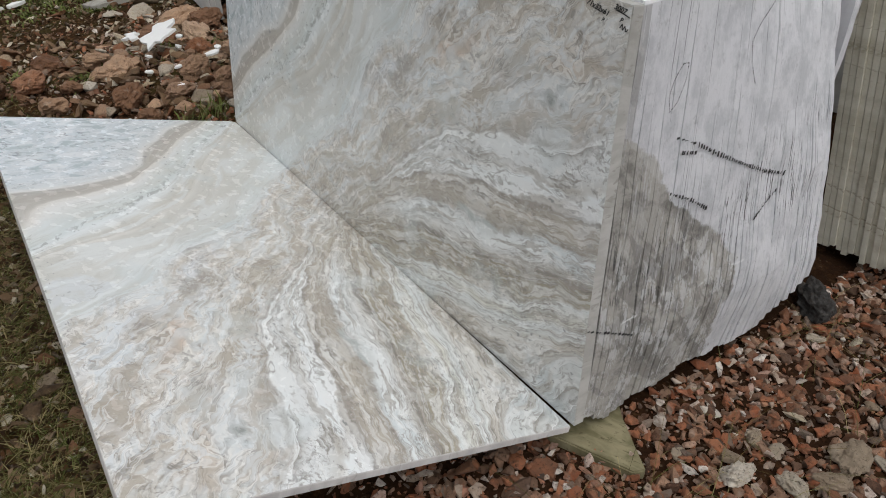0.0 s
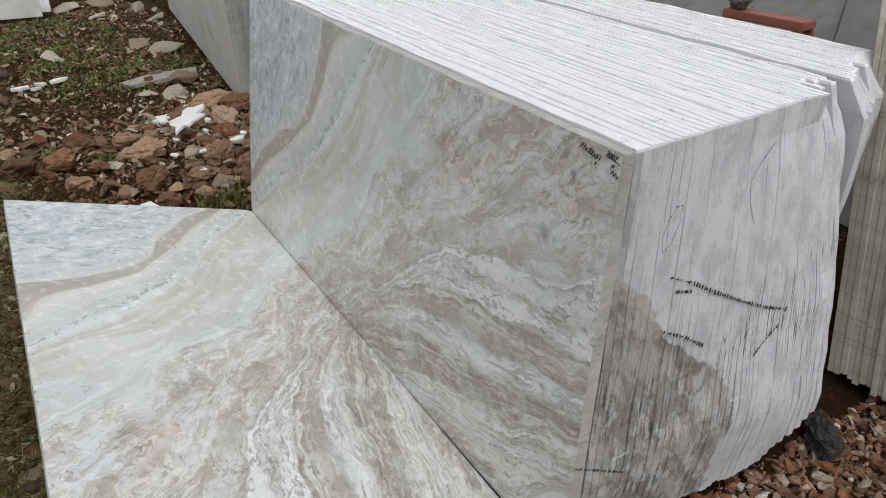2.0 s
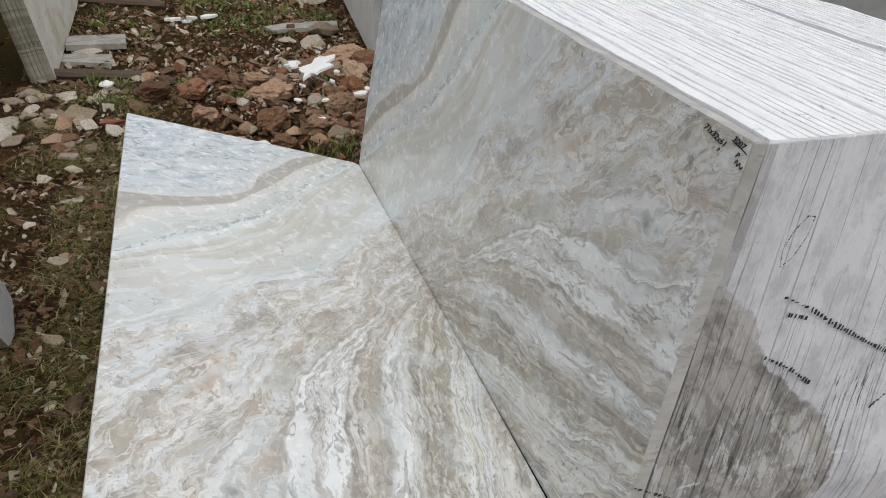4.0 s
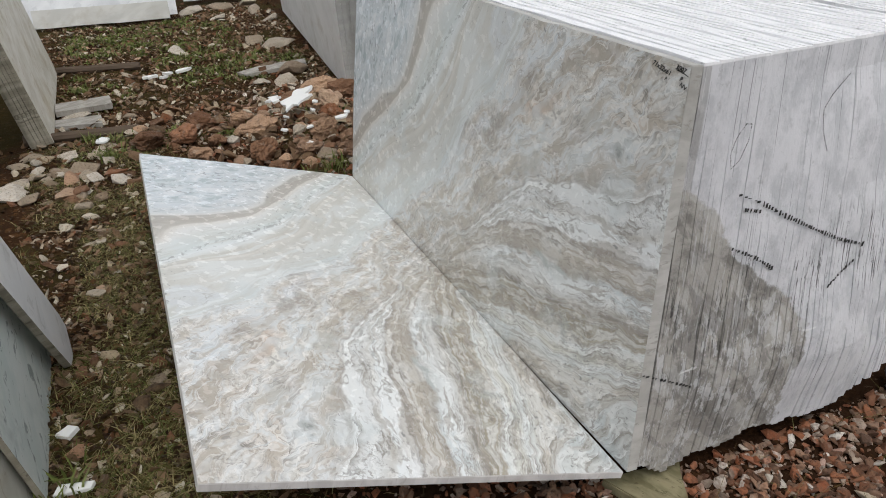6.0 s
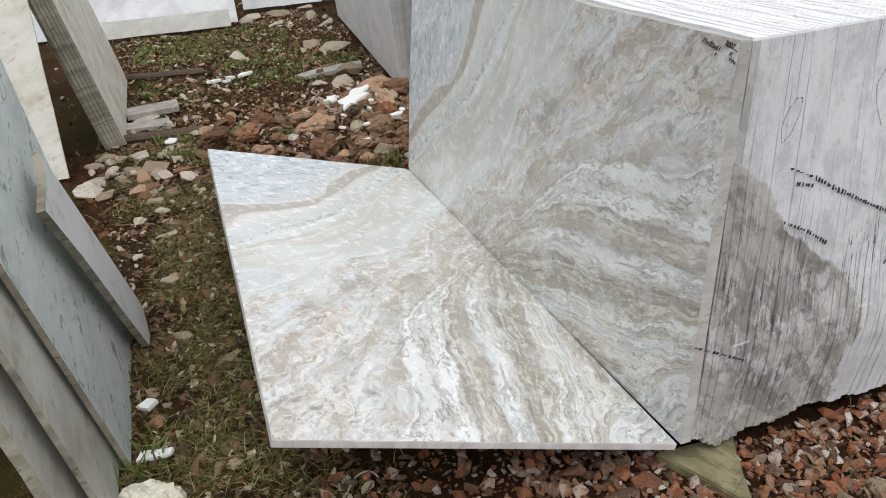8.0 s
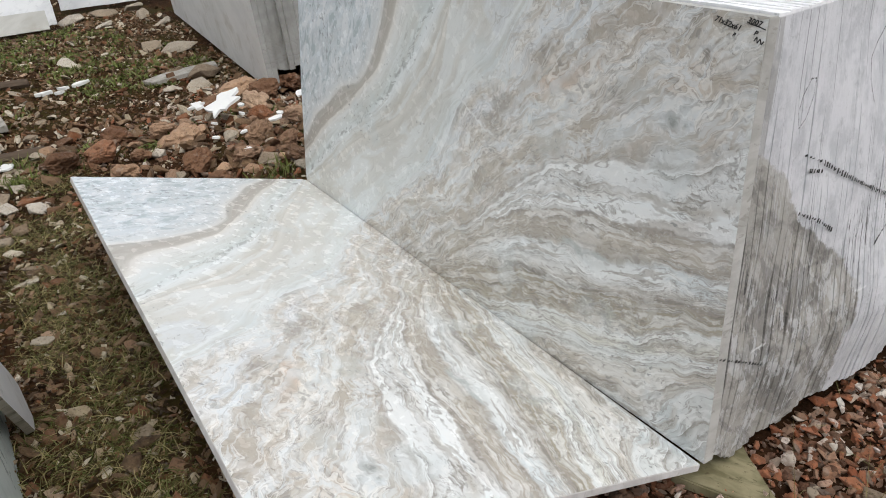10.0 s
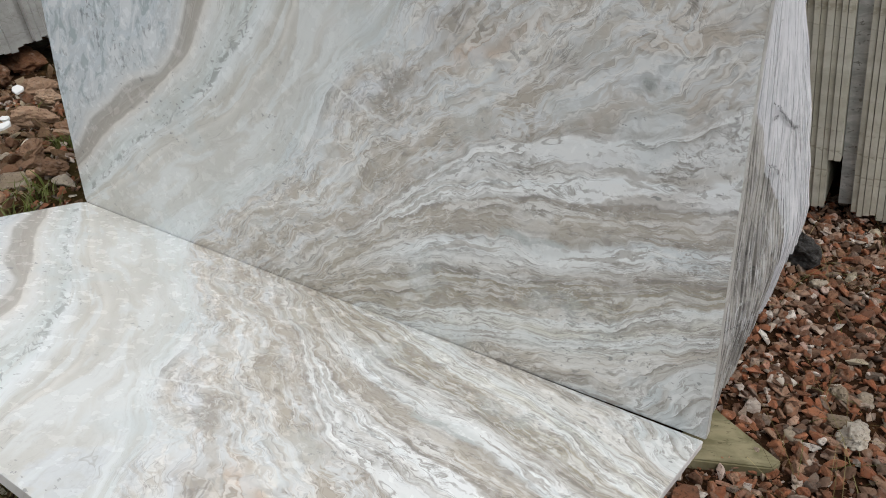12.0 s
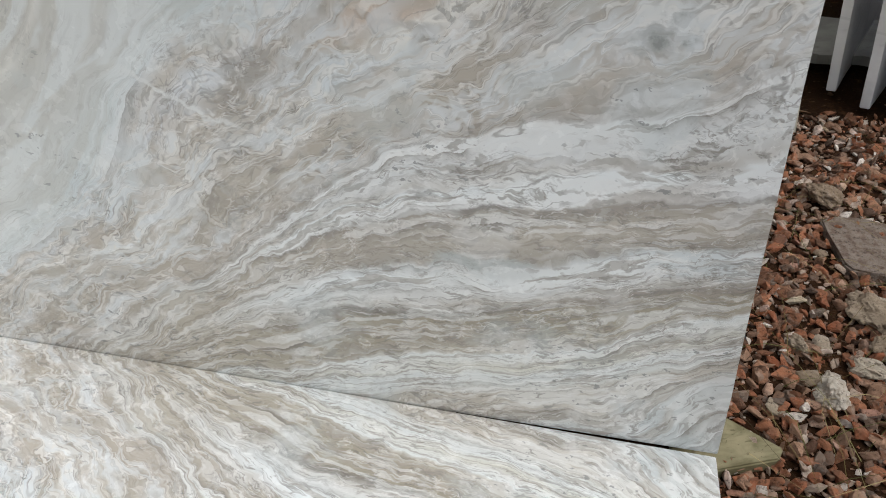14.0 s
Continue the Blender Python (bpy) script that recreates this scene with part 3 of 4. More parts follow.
    if bevel:
        bmesh.ops.bevel(bm, geom=[e for e in bm.edges if not (e.verts[0].co.y == e.verts[1].co.y == d1)], offset=bevel, segments=2, affect="EDGES", material=edge_slot)
    bmesh.ops.recalc_face_normals(bm, faces=bm.faces)
    return bm


def ragged(a, b, n, amount, seed):
    """Points from a to b, a but not b, with a broken line between."""
    rnd = random.Random(seed)
    out = []
    for k in range(n):
        f = k / n
        du, dv = b[0] - a[0], b[1] - a[1]
        s = math.hypot(du, dv)
        w = (rnd.random() - 0.5) * amount * (k > 0)
        out.append((a[0] + du * f - dv / s * w, a[1] + dv * f + du / s * w))
    return out


def hull(rnd, points=13, flat=0.6):
    """An angular fragment, about 1 across, its middle at the origin."""
    bm = bmesh.new()
    for _ in range(points):
        v = Vector((rnd.gauss(0, 1), rnd.gauss(0, 1), rnd.gauss(0, 1))).normalized() * rnd.uniform(0.38, 0.55)
        bm.verts.new((v.x * 1.15, v.y * 0.9, v.z * flat))
    got = bmesh.ops.convex_hull(bm, input=bm.verts)
    bmesh.ops.delete(bm, geom=list({g for g in got["geom_interior"] + got["geom_unused"] if isinstance(g, bmesh.types.BMVert)}), context="VERTS")
    return bm


def boulder(seed, flat=0.65, rough=0.5):
    """A pitted rounded rock, about 1 across."""
    bm = bmesh.new()
    bmesh.ops.create_icosphere(bm, subdivisions=4, radius=0.5)
    for v in bm.verts:
        p = v.co * 2.1 + Vector((seed * 7.3, seed * 3.1, 0))
        c = noise.cell(v.co * 2.2 + Vector((seed * 5.0, 0, 0)))
        f = 1 + rough * (noise.noise(p) * 0.75 + noise.noise(p * 2.7) * 0.35 + noise.noise(p * 6.0) * 0.22 + noise.noise(p * 14.0) * 0.13) + 0.10 * (c - 0.5)
        v.co = Vector((v.co.x * 1.2, v.co.y * 0.95, v.co.z * flat)) * f
    return bm


def ground_height(x, y):
    p = Vector((x, y, 0))
    h = 0.022 * noise.noise(p * 1.3) + 0.012 * noise.noise(p * 4.0) + 0.006 * noise.noise(p * 11.0)
    heap = 0.05 * math.exp(-(((x + 0.75) / 0.55) ** 2 + ((y - 0.1) / 0.4) ** 2))
    edge = 0.03 * math.exp(-(((y + 1.0) / 0.25) ** 2)) if x < 1.2 else 0.0
    far = min(1.0, max(0.0, (abs(x) + abs(y) - 5.0) / 5.0))
    return h * (1 - far) + heap - 0.012


# ---- the ground ----
def build_ground():
    xs = np.concatenate([np.array([-400, -150, -60, -30, -18, -12, -9, -7.5]), np.arange(-6.5, 3.6, 0.05), np.array([4.2, 5.5, 8, 14, 30, 80, 200, 400])])
    ys = np.concatenate([np.array([-400, -150, -60, -30, -12, -7, -4.5, -3.3]), np.arange(-2.6, 3.0, 0.05), np.array([3.6, 5, 8, 14, 30, 80, 200, 400])])
    verts = [(float(x), float(y), ground_height(x, y)) for y in ys for x in xs]
    w = len(xs)
    faces = [(j * w + i, j * w + i + 1, (j + 1) * w + i + 1, (j + 1) * w + i) for j in range(len(ys) - 1) for i in range(w - 1)]
    me = bpy.data.meshes.new("ground")
    me.from_pydata(verts, [], faces)
    me.shade_smooth()
    me.materials.append(SOIL)
    return tagged(new("ground", me), "dark red-brown bare soil with moss and grit", "ground", kind="structure")


build_ground()

# ---- the front stack ----
STACK = pose(0, 0.002, 0.075, 0, 0, -0.65) @ pose(0, 0, 0, -5, 0, 0)
THICK = 0.0181
FRONT = 0.026


def top_of(d): return 0.803 + 0.075 * d


def right_of(v, d):
    """Where the rough end of the block lies, at height v and depth d."""
    low = 1.790 + 0.035 * math.exp(-(((v - 0.2) / 0.13) ** 2)) * min(1, d / 0.6)
    up = 1.743 - 0.115 * d
    f = max(0.0, min(1.0, v / 0.80))
    if d > 0.74:
        return (1.70 - 0.5 * (d - 0.74) if v > 0.47 + 0.1 * (d - 0.74) else 1.42) + 0.01 * noise.noise(Vector((d * 9, v * 9, 0.5)))
    return low + (up - low) * f ** (1.1 + 1.1 * min(1.0, d / 0.25)) + 0.006 * noise.noise(Vector((d * 9, v * 7, 0.5))) + 0.014 * min(1, max(0, d - 0.4) / 0.2) * noise.noise(Vector((d * 6, v * 13, 4.5)))


def bottom_of(u, d):
    cut = 0.10 * max(0.0, d - 0.56) / 0.16 * max(0.0, (u - 1.60) / 0.2) if d > 0.56 else 0.0
    rise = 0.070 * min(1.0, max(0.0, (d - 0.10) / 0.50)) * min(1.0, max(0.0, (u - 1.25) / 0.35))
    return -0.03 * min(1, d / 0.1) + rise + cut + 0.024 * noise.noise(Vector((u * 3, d * 11, 2.5))) + 0.010 * noise.noise(Vector((u * 3, d * 40, 6.5)))


def build_front_slab():
    outline = [(0.006, 0.0), (0.45, 0.0), (0.9, 0.0), (1.35, 0.0), (1.800, 0.002), (1.792, 0.12), (1.782, 0.24), (1.769, 0.43), (1.756, 0.62), (1.746, 0.803)]
    top = [(1.746 - 1.708 * k / 26, 0.803 + 0.0015 * noise.noise(Vector((k * 0.9, 0, 0))) - (0.003 if k in (7, 15) else 0)) for k in range(1, 26)]
    outline += top + [(0.030, 0.800), (0.004, 0.35), (0.0, 0.012)]
    ob = link("marble_slab", prism(outline, 0.0, FRONT, 0.0014, 0, 1), [MARBLE, FRONT_EDGE])
    ob.matrix_world = STACK
    return tagged(ob, "polished grey-beige banded marble slab standing at the front of the stack", "marble slab", "slabs of the front stack", "thing")


def build_stack_slab(k, d):
    rnd = random.Random(k)
    lift = rnd.uniform(-0.0009, 0.0009)
    top = top_of(d) + lift
    push = rnd.uniform(-0.0012, 0.0012)
    pts = []
    for i in range(12):
        u = 0.03 + (right_of(0, d) - 0.03) * i / 12
        pts.append((u, bottom_of(u, d) + rnd.uniform(-0.006, 0.006) * (i > 0)))
    b = bottom_of(right_of(0.1, d), d)
    for i in range(15):
        v = b + (top - b) * i / 14
        pts.append((right_of(v, d) + push + rnd.uniform(-0.0008, 0.0008), v))
    if d > 0.60:
        pts[-1] = (pts[-1][0] - rnd.uniform(0.03, 0.09), top)
        pts[-2] = (pts[-2][0] - rnd.uniform(0.0, 0.02), pts[-2][1] - 0.01)
    for i in range(1, 18):
        pts.append((right_of(top, d) * (1 - i / 18) + 0.03 * i / 18 - (0.07 if d > 0.6 else 0) * (1 - i / 18), top + rnd.uniform(-0.002, 0.002)))
    pts.append((0.03 + rnd.uniform(-0.01, 0.01), top))
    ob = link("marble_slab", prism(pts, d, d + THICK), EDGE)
    ob.matrix_world = STACK
    return tagged(ob, "rough-sawn white-grey marble slab with raw edges in the stack", "marble slab", "slabs of the front stack", "thing")


build_front_slab()
DEPTHS = [FRONT + 0.0045 + k * 0.0186 for k in range(37)] + [0.745 + k * 0.0188 for k in range(17)]
for k, d in enumerate(DEPTHS):
    build_stack_slab(k, d)

# ---- the slab that lies before it, its bands mirrored ----
LYING = pose(0, 0.0005, 0.0775, 0, 0, -0.65) @ pose(0, 0, 0, 72.6, 0, 0)


def build_lying_slab():
    outline = [(0.012, 0.0), (0.6, 0.0), (1.2, 0.0), (1.797, 0.004), (1.737, 0.824), (1.2, 0.815), (0.6, 0.808), (0.066, 0.80), (0.0, 0.02)]
    bm = prism(outline[::-1], 0.0, -0.016, 0.0012, 0, 1)
    ob = link("marble_slab", bm, [MARBLE, LOW_EDGE])
    ob.matrix_world = LYING
    return tagged(ob, "polished bookmatched marble slab lying tilted on the ground before the stack", "marble slab", kind="thing")


build_lying_slab()


# ---- writing and marks on the stack ----
def lettering(words, size, at, turn, shear=0.25):
    """Hand lettering as a mesh in the stack's frame, its left foot at (u, v)."""
    c = bpy.data.curves.new("lettering", "FONT")
    c.body, c.size, c.shear, c.offset, c.extrude, c.resolution_u = words, size, shear, size * 0.020, 0.0002, 2
    t = bpy.data.objects.new("lettering", c)
    scene.collection.objects.link(t)
    bpy.context.view_layer.update()
    me = bpy.data.meshes.new_from_object(t.evaluated_get(bpy.context.evaluated_depsgraph_get()))
    bpy.data.objects.remove(t)
    me.materials.clear()
    me.materials.append(INK)
    ob = new("lettering", me)
    ob.matrix_world = STACK @ Matrix.Translation((at[0], -0.0008, at[1])) @ pose(0, 0, 0, 90, 0, 0) @ pose(0, 0, 0, 0, 0, turn)
    return ob


def strokes(points, width, name="ink_stroke"):
    """A drawn line on the slab's face: flat bars from point to point in (u, v)."""
    bm = bmesh.new()
    for (a, b), (c, d) in zip(points, points[1:]):
        du, dv = c - a, d - b
        s = math.hypot(du, dv)
        nu, nv = -dv / s * width / 2, du / s * width / 2
        bm.faces.new([bm.verts.new((x, -0.0007, y)) for x, y in ((a - nu, b - nv), (c - nu, d - nv), (c + nu, d + nv), (a + nu, b + nv))])
    ob = link(name, bm, INK)
    ob.matrix_world = STACK
    return ob


tagged(lettering("71x32x61", 0.0125, (1.652, 0.7865), -11), "black handwritten size on the polished slab", "handwriting", kind="thing")
tagged(lettering("3007", 0.0125, (1.710, 0.791), -9), "black handwritten number on the polished slab", "handwriting", kind="thing")
tagged(lettering("P", 0.011, (1.725, 0.775), -11), "black handwritten letter under a line", "handwriting", kind="thing")
tagged(lettering("P", 0.009, (1.689, 0.768), -11), "black handwritten letter under the size", "handwriting", kind="thing")
tagged(strokes([(1.714, 0.7900), (1.732, 0.7875), (1.744, 0.7845)], 0.0018), "black hand-drawn line under a number", "handwriting", kind="thing")
tagged(strokes([(1.728, 0.766), (1.732, 0.773), (1.734, 0.764), (1.738, 0.771), (1.741, 0.763), (1.745, 0.768)], 0.0018), "black unreadable scribble on the polished slab", "handwriting", kind="thing")


def end_mark(path, width, gaps, seed, label):
    """A crayon line drawn across the slabs' ends: short upright dashes along a line of (d, v)."""
    rnd = random.Random(seed)
    bm = bmesh.new()
    for (d0, v0), (d1, v1) in zip(path, path[1:]):
        steps = max(2, int(math.hypot(d1 - d0, v1 - v0) / gaps))
        for k in range(steps):
            f = (k + rnd.uniform(0.1, 0.6)) / steps
            d, v = d0 + (d1 - d0) * f, v0 + (v1 - v0) * f
            h, w = width * rnd.uniform(0.4, 1.2), gaps * rnd.uniform(0.18, 0.42)
            u = right_of(v, d) + 0.0055
            tilt = rnd.uniform(-0.3, 0.3) * h
            bm.faces.new([bm.verts.new(q) for q in ((u, d - w, v - h), (u, d + w, v - h), (u, d + w + tilt, v + h), (u, d - w + tilt, v + h))])
    ob = link("crayon_mark", bm, INK)
    ob.matrix_world = STACK
    return tagged(ob, label, "mark", "marks on the slab ends", "thing")


end_mark([(0.163, 0.570), (0.225, 0.548)], 0.002, 0.011, 1, "thin black crayon line on the sawn slab ends")
end_mark([(0.225, 0.548), (0.281, 0.521), (0.391, 0.475), (0.47, 0.445), (0.545, 0.425)], 0.0048, 0.008, 2, "thick broken black crayon line on the slab ends")
end_mark([(0.163, 0.467), (0.22, 0.445), (0.278, 0.413)], 0.0038, 0.008, 3, "short broken black crayon line on the slab ends")
end_mark([(0.000, 0.228), (0.06, 0.206), (0.125, 0.18)], 0.003, 0.010, 4, "black crayon dashes low on the slab ends")
end_mark([(0.522, 0.395), (0.49, 0.375), (0.445, 0.345)], 0.004, 0.008, 5, "short slanting black crayon line on the slab ends")
end_mark([(0.180, 0.540), (0.225, 0.532)], 0.004, 0.007, 6, "small black crayon patch on the slab ends")
end_mark([(0.130, 0.620), (0.124, 0.648), (0.134, 0.675), (0.152, 0.698), (0.166, 0.698), (0.163, 0.668), (0.148, 0.635), (0.130, 0.620)], 0.0014, 0.0035, 7, "thin drawn ring on the slab ends")
end_mark([(0.435, 0.770), (0.385, 0.735), (0.362, 0.710), (0.366, 0.670), (0.385, 0.630)], 0.0014, 0.0035, 8, "thin hooked crayon line on the slab ends")


# ---- slab stacks round about ----
def plate(name, outline, thick, m, mats, label, group="", bevel=0.0, edge_slot=None):
    """A slab of its own: outline in (u, v), face at depth 0, thickness behind it."""
    mats = mats if isinstance(mats, list) else [mats]
    ob = link(name, prism(outline, 0.0, thick, bevel, 0, len(mats) - 1), mats)
    ob.matrix_world = m
    return tagged(ob, label, "marble slab", group, "thing")


def rough_outline(length, height, amount, seed, right=0.0, low=0.0):
    a = ragged((0, low), (length, low), 8, amount, seed) + ragged((length, low), (length + right, height), 7, amount, seed + 1)
    return a + ragged((length + right, height), (0, height), 8, amount * 0.6, seed + 2) + ragged((0, height), (0, low), 5, amount, seed + 3)


# stack behind at the end: slabs stand across, their ends in a row
def build_cross_stack():
    rnd = random.Random(40)
    x = 1.66
    k = 0
    while x < 2.10:
        t = rnd.uniform(0.0145, 0.0185)
        rough = 1.872 < x < 1.888
        if rough:
            t = 0.036
        h = 0.98 + rnd.uniform(-0.02, 0.02)
        y = 1.085 + rnd.uniform(-0.006, 0.006) + (0.035 if rough else 0.0)
        low = 0.006 + (0.16 if 1.84 < x < 1.868 else rnd.uniform(0.0, 0.02))
        m = Matrix.Translation((x, y, 0)) @ pose(0, 0, 0, -8.5, 0, 90)
        plate("marble_slab", rough_outline(1.3, h, 0.022 if rough else 0.004, 50 + k, low=low), -t + 0.0020, m, WEATHERED if not rough else ROUGH_PALE,
              "stone slab with a rough broken end between sawn slabs" if rough else "weathered brown-grey marble slab standing on edge in a row", "slabs of the cross stack")
        x += t
        k += 1


build_cross_stack()

# the next stack along the row
ROW = Matrix.Translation((-1.45, 0.455, 0.0)) @ pose(0, 0, 0, -4, 0, 180 - 6.5)


def build_row_stack():
    rnd = random.Random(60)
    for k in range(26):
        d = k * 0.03
        back = 0.0 if k < 2 else 0.06 + rnd.uniform(-0.004, 0.004) + (0.03 if k in (4, 11) else 0)
        low = 0.015 if k < 2 else 0.10 + 0.05 * noise.noise(Vector((k * 0.35, 3, 0)))
        h = 1.02 + rnd.uniform(-0.006, 0.006)
        outline = [(u, v) for u, v in rough_outline(3.05 - back, h, 0.010 if k > 1 else 0.003, 300 + 5 * k, low=low)]
        m = ROW @ Matrix.Translation((back, -d, 0))
        plate("marble_slab", outline, -0.0292, m, [BACK_SLAB, WEATHERED_GREY],
              "long smooth pale grey marble slab leading the next stack" if k < 2 else "grey sawn marble slab standing in the next stack", "slabs of the next stack")


build_row_stack()


# slabs leaning over the path, on the far side
def leaning(x0, y0, z0, lean):
    """Frame of a slab that faces the stack and leans away from it; u runs towards the far end."""
    return Matrix.Translation((x0, y0, z0)) @ pose(0, 0, 0, -lean, 0, 180)


# dark edge colour of these slabs stands for the shadow along their sides
plate("marble_slab", [(0, 0), (0.30, 0.0), (0.60, 0.002), (0.64, 0.5), (0.74, 0.95), (0.76, 1.25), (0.3, 1.26), (-0.10, 1.25), (-0.06, 0.55)], 0.013, leaning(1.285, -1.100, 0.0, 9), [GREEN_SLAB, PACK_EDGE],
      "pale green veined marble slab leaning beside the path", "slabs leaning by the path", 0.002)
plate("marble_slab", ragged((0, 0), (0.7, 0.0), 6, 0.006, 1) + ragged((0.7, 0), (0.75, 1.2), 6, 0.01, 2) + ragged((0.75, 1.2), (-0.02, 1.22), 5, 0.01, 3) + ragged((-0.02, 1.22), (0, 0), 9, 0.022, 4), 0.013,
      leaning(1.478, -1.126, 0.0, 9), [STAINED, PACK_EDGE], "grey-white marble slab with a broken side leaning behind another", "slabs leaning by the path", 0.001)
plate("marble_slab", ragged((0, 0), (0.7, 0.0), 6, 0.006, 11) + ragged((0.7, 0), (0.75, 1.1), 6, 0.01, 12) + ragged((0.75, 1.1), (0.02, 1.15), 5, 0.01, 13) + ragged((0.02, 1.15), (0, 0), 9, 0.05, 14), 0.022,
      leaning(1.555, -1.160, 0.0, 10), [STAINED, PACK_EDGE], "grey-white marble slab with a ragged broken side", "slabs leaning by the path", 0.001)
# the offcut's dark edge paints the shadow gap against the green slab
plate("marble_slab", [(0.0, 0.01), (0.07, -0.005), (0.155, 0.045), (0.15, 0.09), (-0.11, 0.648), (-0.155, 0.60), (-0.31, 0.575), (-0.20, 0.40), (-0.08, 0.16)], 0.019, leaning(0.80, -1.048, 0.0, 9), [GREY_SLAB, PACK_EDGE],
      "broken grey marble offcut leaning on a green slab", "", 0.0015)

# pack of weathered slabs beyond them
PACK = leaning(-1.27, -1.118, 0.0, 12)
for k in range(6):
    rnd = random.Random(90 + k)
    plate("marble_slab", rough_outline(1.62 + rnd.uniform(-0.03, 0.03), 1.15 + rnd.uniform(-0.02, 0.02), 0.004 if k == 0 else 0.016, 95 + k), 0.0165, PACK @ Matrix.Translation((rnd.uniform(-0.014, 0.014) * (k > 0), k * 0.0182, 0)),
          [YELLOWED, PACK_EDGE] if k == 0 else PACK_EDGE, "white marble slab with yellow stains fronting a weathered pack" if k == 0 else "thin weathered slab in a leaning pack", "slabs of the leaning pack")
# upright cream slabs that face the path's end
for k, (x, y, h, w) in enumerate(((-0.86, -1.365, 1.12, 0.9), (-1.02, -1.47, 1.16, 1.0))):
    plate("marble_slab", rough_outline(w, h, 0.004, 120 + k, right=0.05), 0.02, Matrix.Translation((x, y - w, 0)) @ pose(0, 0, 0, -5, 0, 90), YELLOWED,
          "plain cream-white marble slab leaning upright", "upright cream slabs", 0.001)

# far end of the path
for k, (x, y0, y1, h, low) in enumerate(((-4.55, -1.30, -0.20, 0.17, 0.02), (-4.68, -1.45, -0.12, 0.95, 0.03), (-5.35, 0.02, 0.85, 0.80, 0.04), (-4.85, -2.7, -1.4, 0.9, 0.02), (-5.45, 0.9, 2.0, 0.9, 0.03))):
    plate("marble_slab", rough_outline(y1 - y0, h, 0.006, 130 + k, low=low), 0.05 if k == 0 else 0.03, Matrix.Translation((x, y0, 0)) @ pose(0, 0, 0, -12, 0, 90), CREAM_SLAB if k < 1 else WHITE_SLAB,
          "low white marble block at the path's end" if k == 0 else "white marble slab leaning at the path's end", "slabs at the path's end", 0.002)

# slabs and trestles behind the front stack
for k, (x, y, w, h, t) in enumerate(((-2.2, 2.02, 3.05, 0.86, 0.03), (0.86, 2.0, 1.3, 0.92, 0.03), (-1.6, 2.16, 2.8, 0.98, 0.03), (0.9, 2.14, 1.6, 1.0, 0.03))):
    plate("marble_slab", rough_outline(w, h, 0.012, 150 + k), t, Matrix.Translation((x, y, 0)) @ pose(0, 0, 0, -5, 0, 0), DULL_GREY if k < 2 else WHITE_SLAB,
          "dull grey marble slab standing behind the stack" if k < 2 else "white marble slab with a broken top standing behind", "slabs behind the stack", 0.001)

# white slabs that stand beyond the cross stack
for k, (x, y, turn, h) in enumerate(((2.24, 1.36, 66, 0.75), (2.31, 1.27, 62, 0.80), (2.39, 1.22, 70, 0.8), (2.47, 1.2, 68, 0.8))):
    plate("marble_slab", rough_outline(0.9, h, 0.012, 170 + 3 * k, low=0.01), -0.026, Matrix.Translation((x, y, 0)) @ pose(0, 0, 0, -8, 0, turn), WHITE_SLAB,
          "thick white marble slab standing beyond the cross stack", "slabs beyond the cross stack", 0.002)
plate("paving_offcut", rough_outline(0.5, 0.3, 0.02, 190), 0.03, Matrix.Translation((2.05, 1.52, 0.05)) @ pose(0, 0, 0, -90, 0, 0), WEATHERED_GREY, "grey stone offcut lying flat by the stacks")


def box(bm, x0, y0, z0, x1, y1, z1):
    vs = [bm.verts.new((x, y, z)) for x in (x0, x1) for y in (y0, y1) for z in (z0, z1)]
    for q in ((0, 1, 3, 2), (4, 6, 7, 5), (0, 4, 5, 1), (2, 3, 7, 6), (0, 2, 6, 4), (1, 5, 7, 3)):
        bm.faces.new([vs[i] for i in q])


def boxed(x0, y0, z0, x1, y1, z1, bevel=0.004):
    bm = bmesh.new()
    box(bm, x0, y0, z0, x1, y1, z1)
    bmesh.ops.recalc_face_normals(bm, faces=bm.faces)
    bmesh.ops.bevel(bm, geom=bm.edges[:], offset=bevel, segments=2, affect="EDGES")
    return bm


# ---- red steel trestles ----
def build_trestle(x, y):
    base = new("steel_trestle")
    part("top_beam", boxed(-0.16, -0.045, 0.745, 0.16, 0.045, 0.775), RED_STEEL, base)
    for sx in (-1, 1):
        for sy in (-1, 1):
            part("leg", boxed(sx * 0.14 - 0.02, sy * 0.035 - 0.01, 0.0, sx * 0.14 + 0.02, sy * 0.035 + 0.01, 0.745), RED_STEEL, base)
        part("rail", boxed(sx * 0.14 - 0.012, -0.025, 0.22, sx * 0.14 + 0.012, 0.025, 0.26), RED_STEEL, base)
    base.matrix_world = pose(x, y, 0, 0, 0, 4)
    return tagged(base, "red oxide painted steel trestle behind the stack", "trestle", "red trestles", "thing")


build_trestle(0.79, 1.72)
build_trestle(-0.53, 1.76)

# ---- loose stones ----
ROCKS = []
for k in range(9):
    me = bpy.data.meshes.new("rock")
    bm = boulder(k + 1, 0.62 + 0.05 * (k % 3), 0.55)
    bm.to_mesh(me)
    bm.free()
    ROCKS.append(me)
CHUNKS = []
for k in range(12):
    bm = hull(random.Random(700 + k), 15, 0.55)
    bmesh.ops.bevel(bm, geom=bm.edges[:], offset=0.02, segments=1, affect="EDGES")
    me = bpy.data.meshes.new("stone")
    bm.to_mesh(me)
    bm.free()
    CHUNKS.append(me)
SHAPES = {}


def shape_with(me, material):
    key = (me.name, material.name)
    if key not in SHAPES:
        c = me.copy()
        c.materials.clear()
        c.materials.append(material)
        SHAPES[key] = c
    return SHAPES[key]


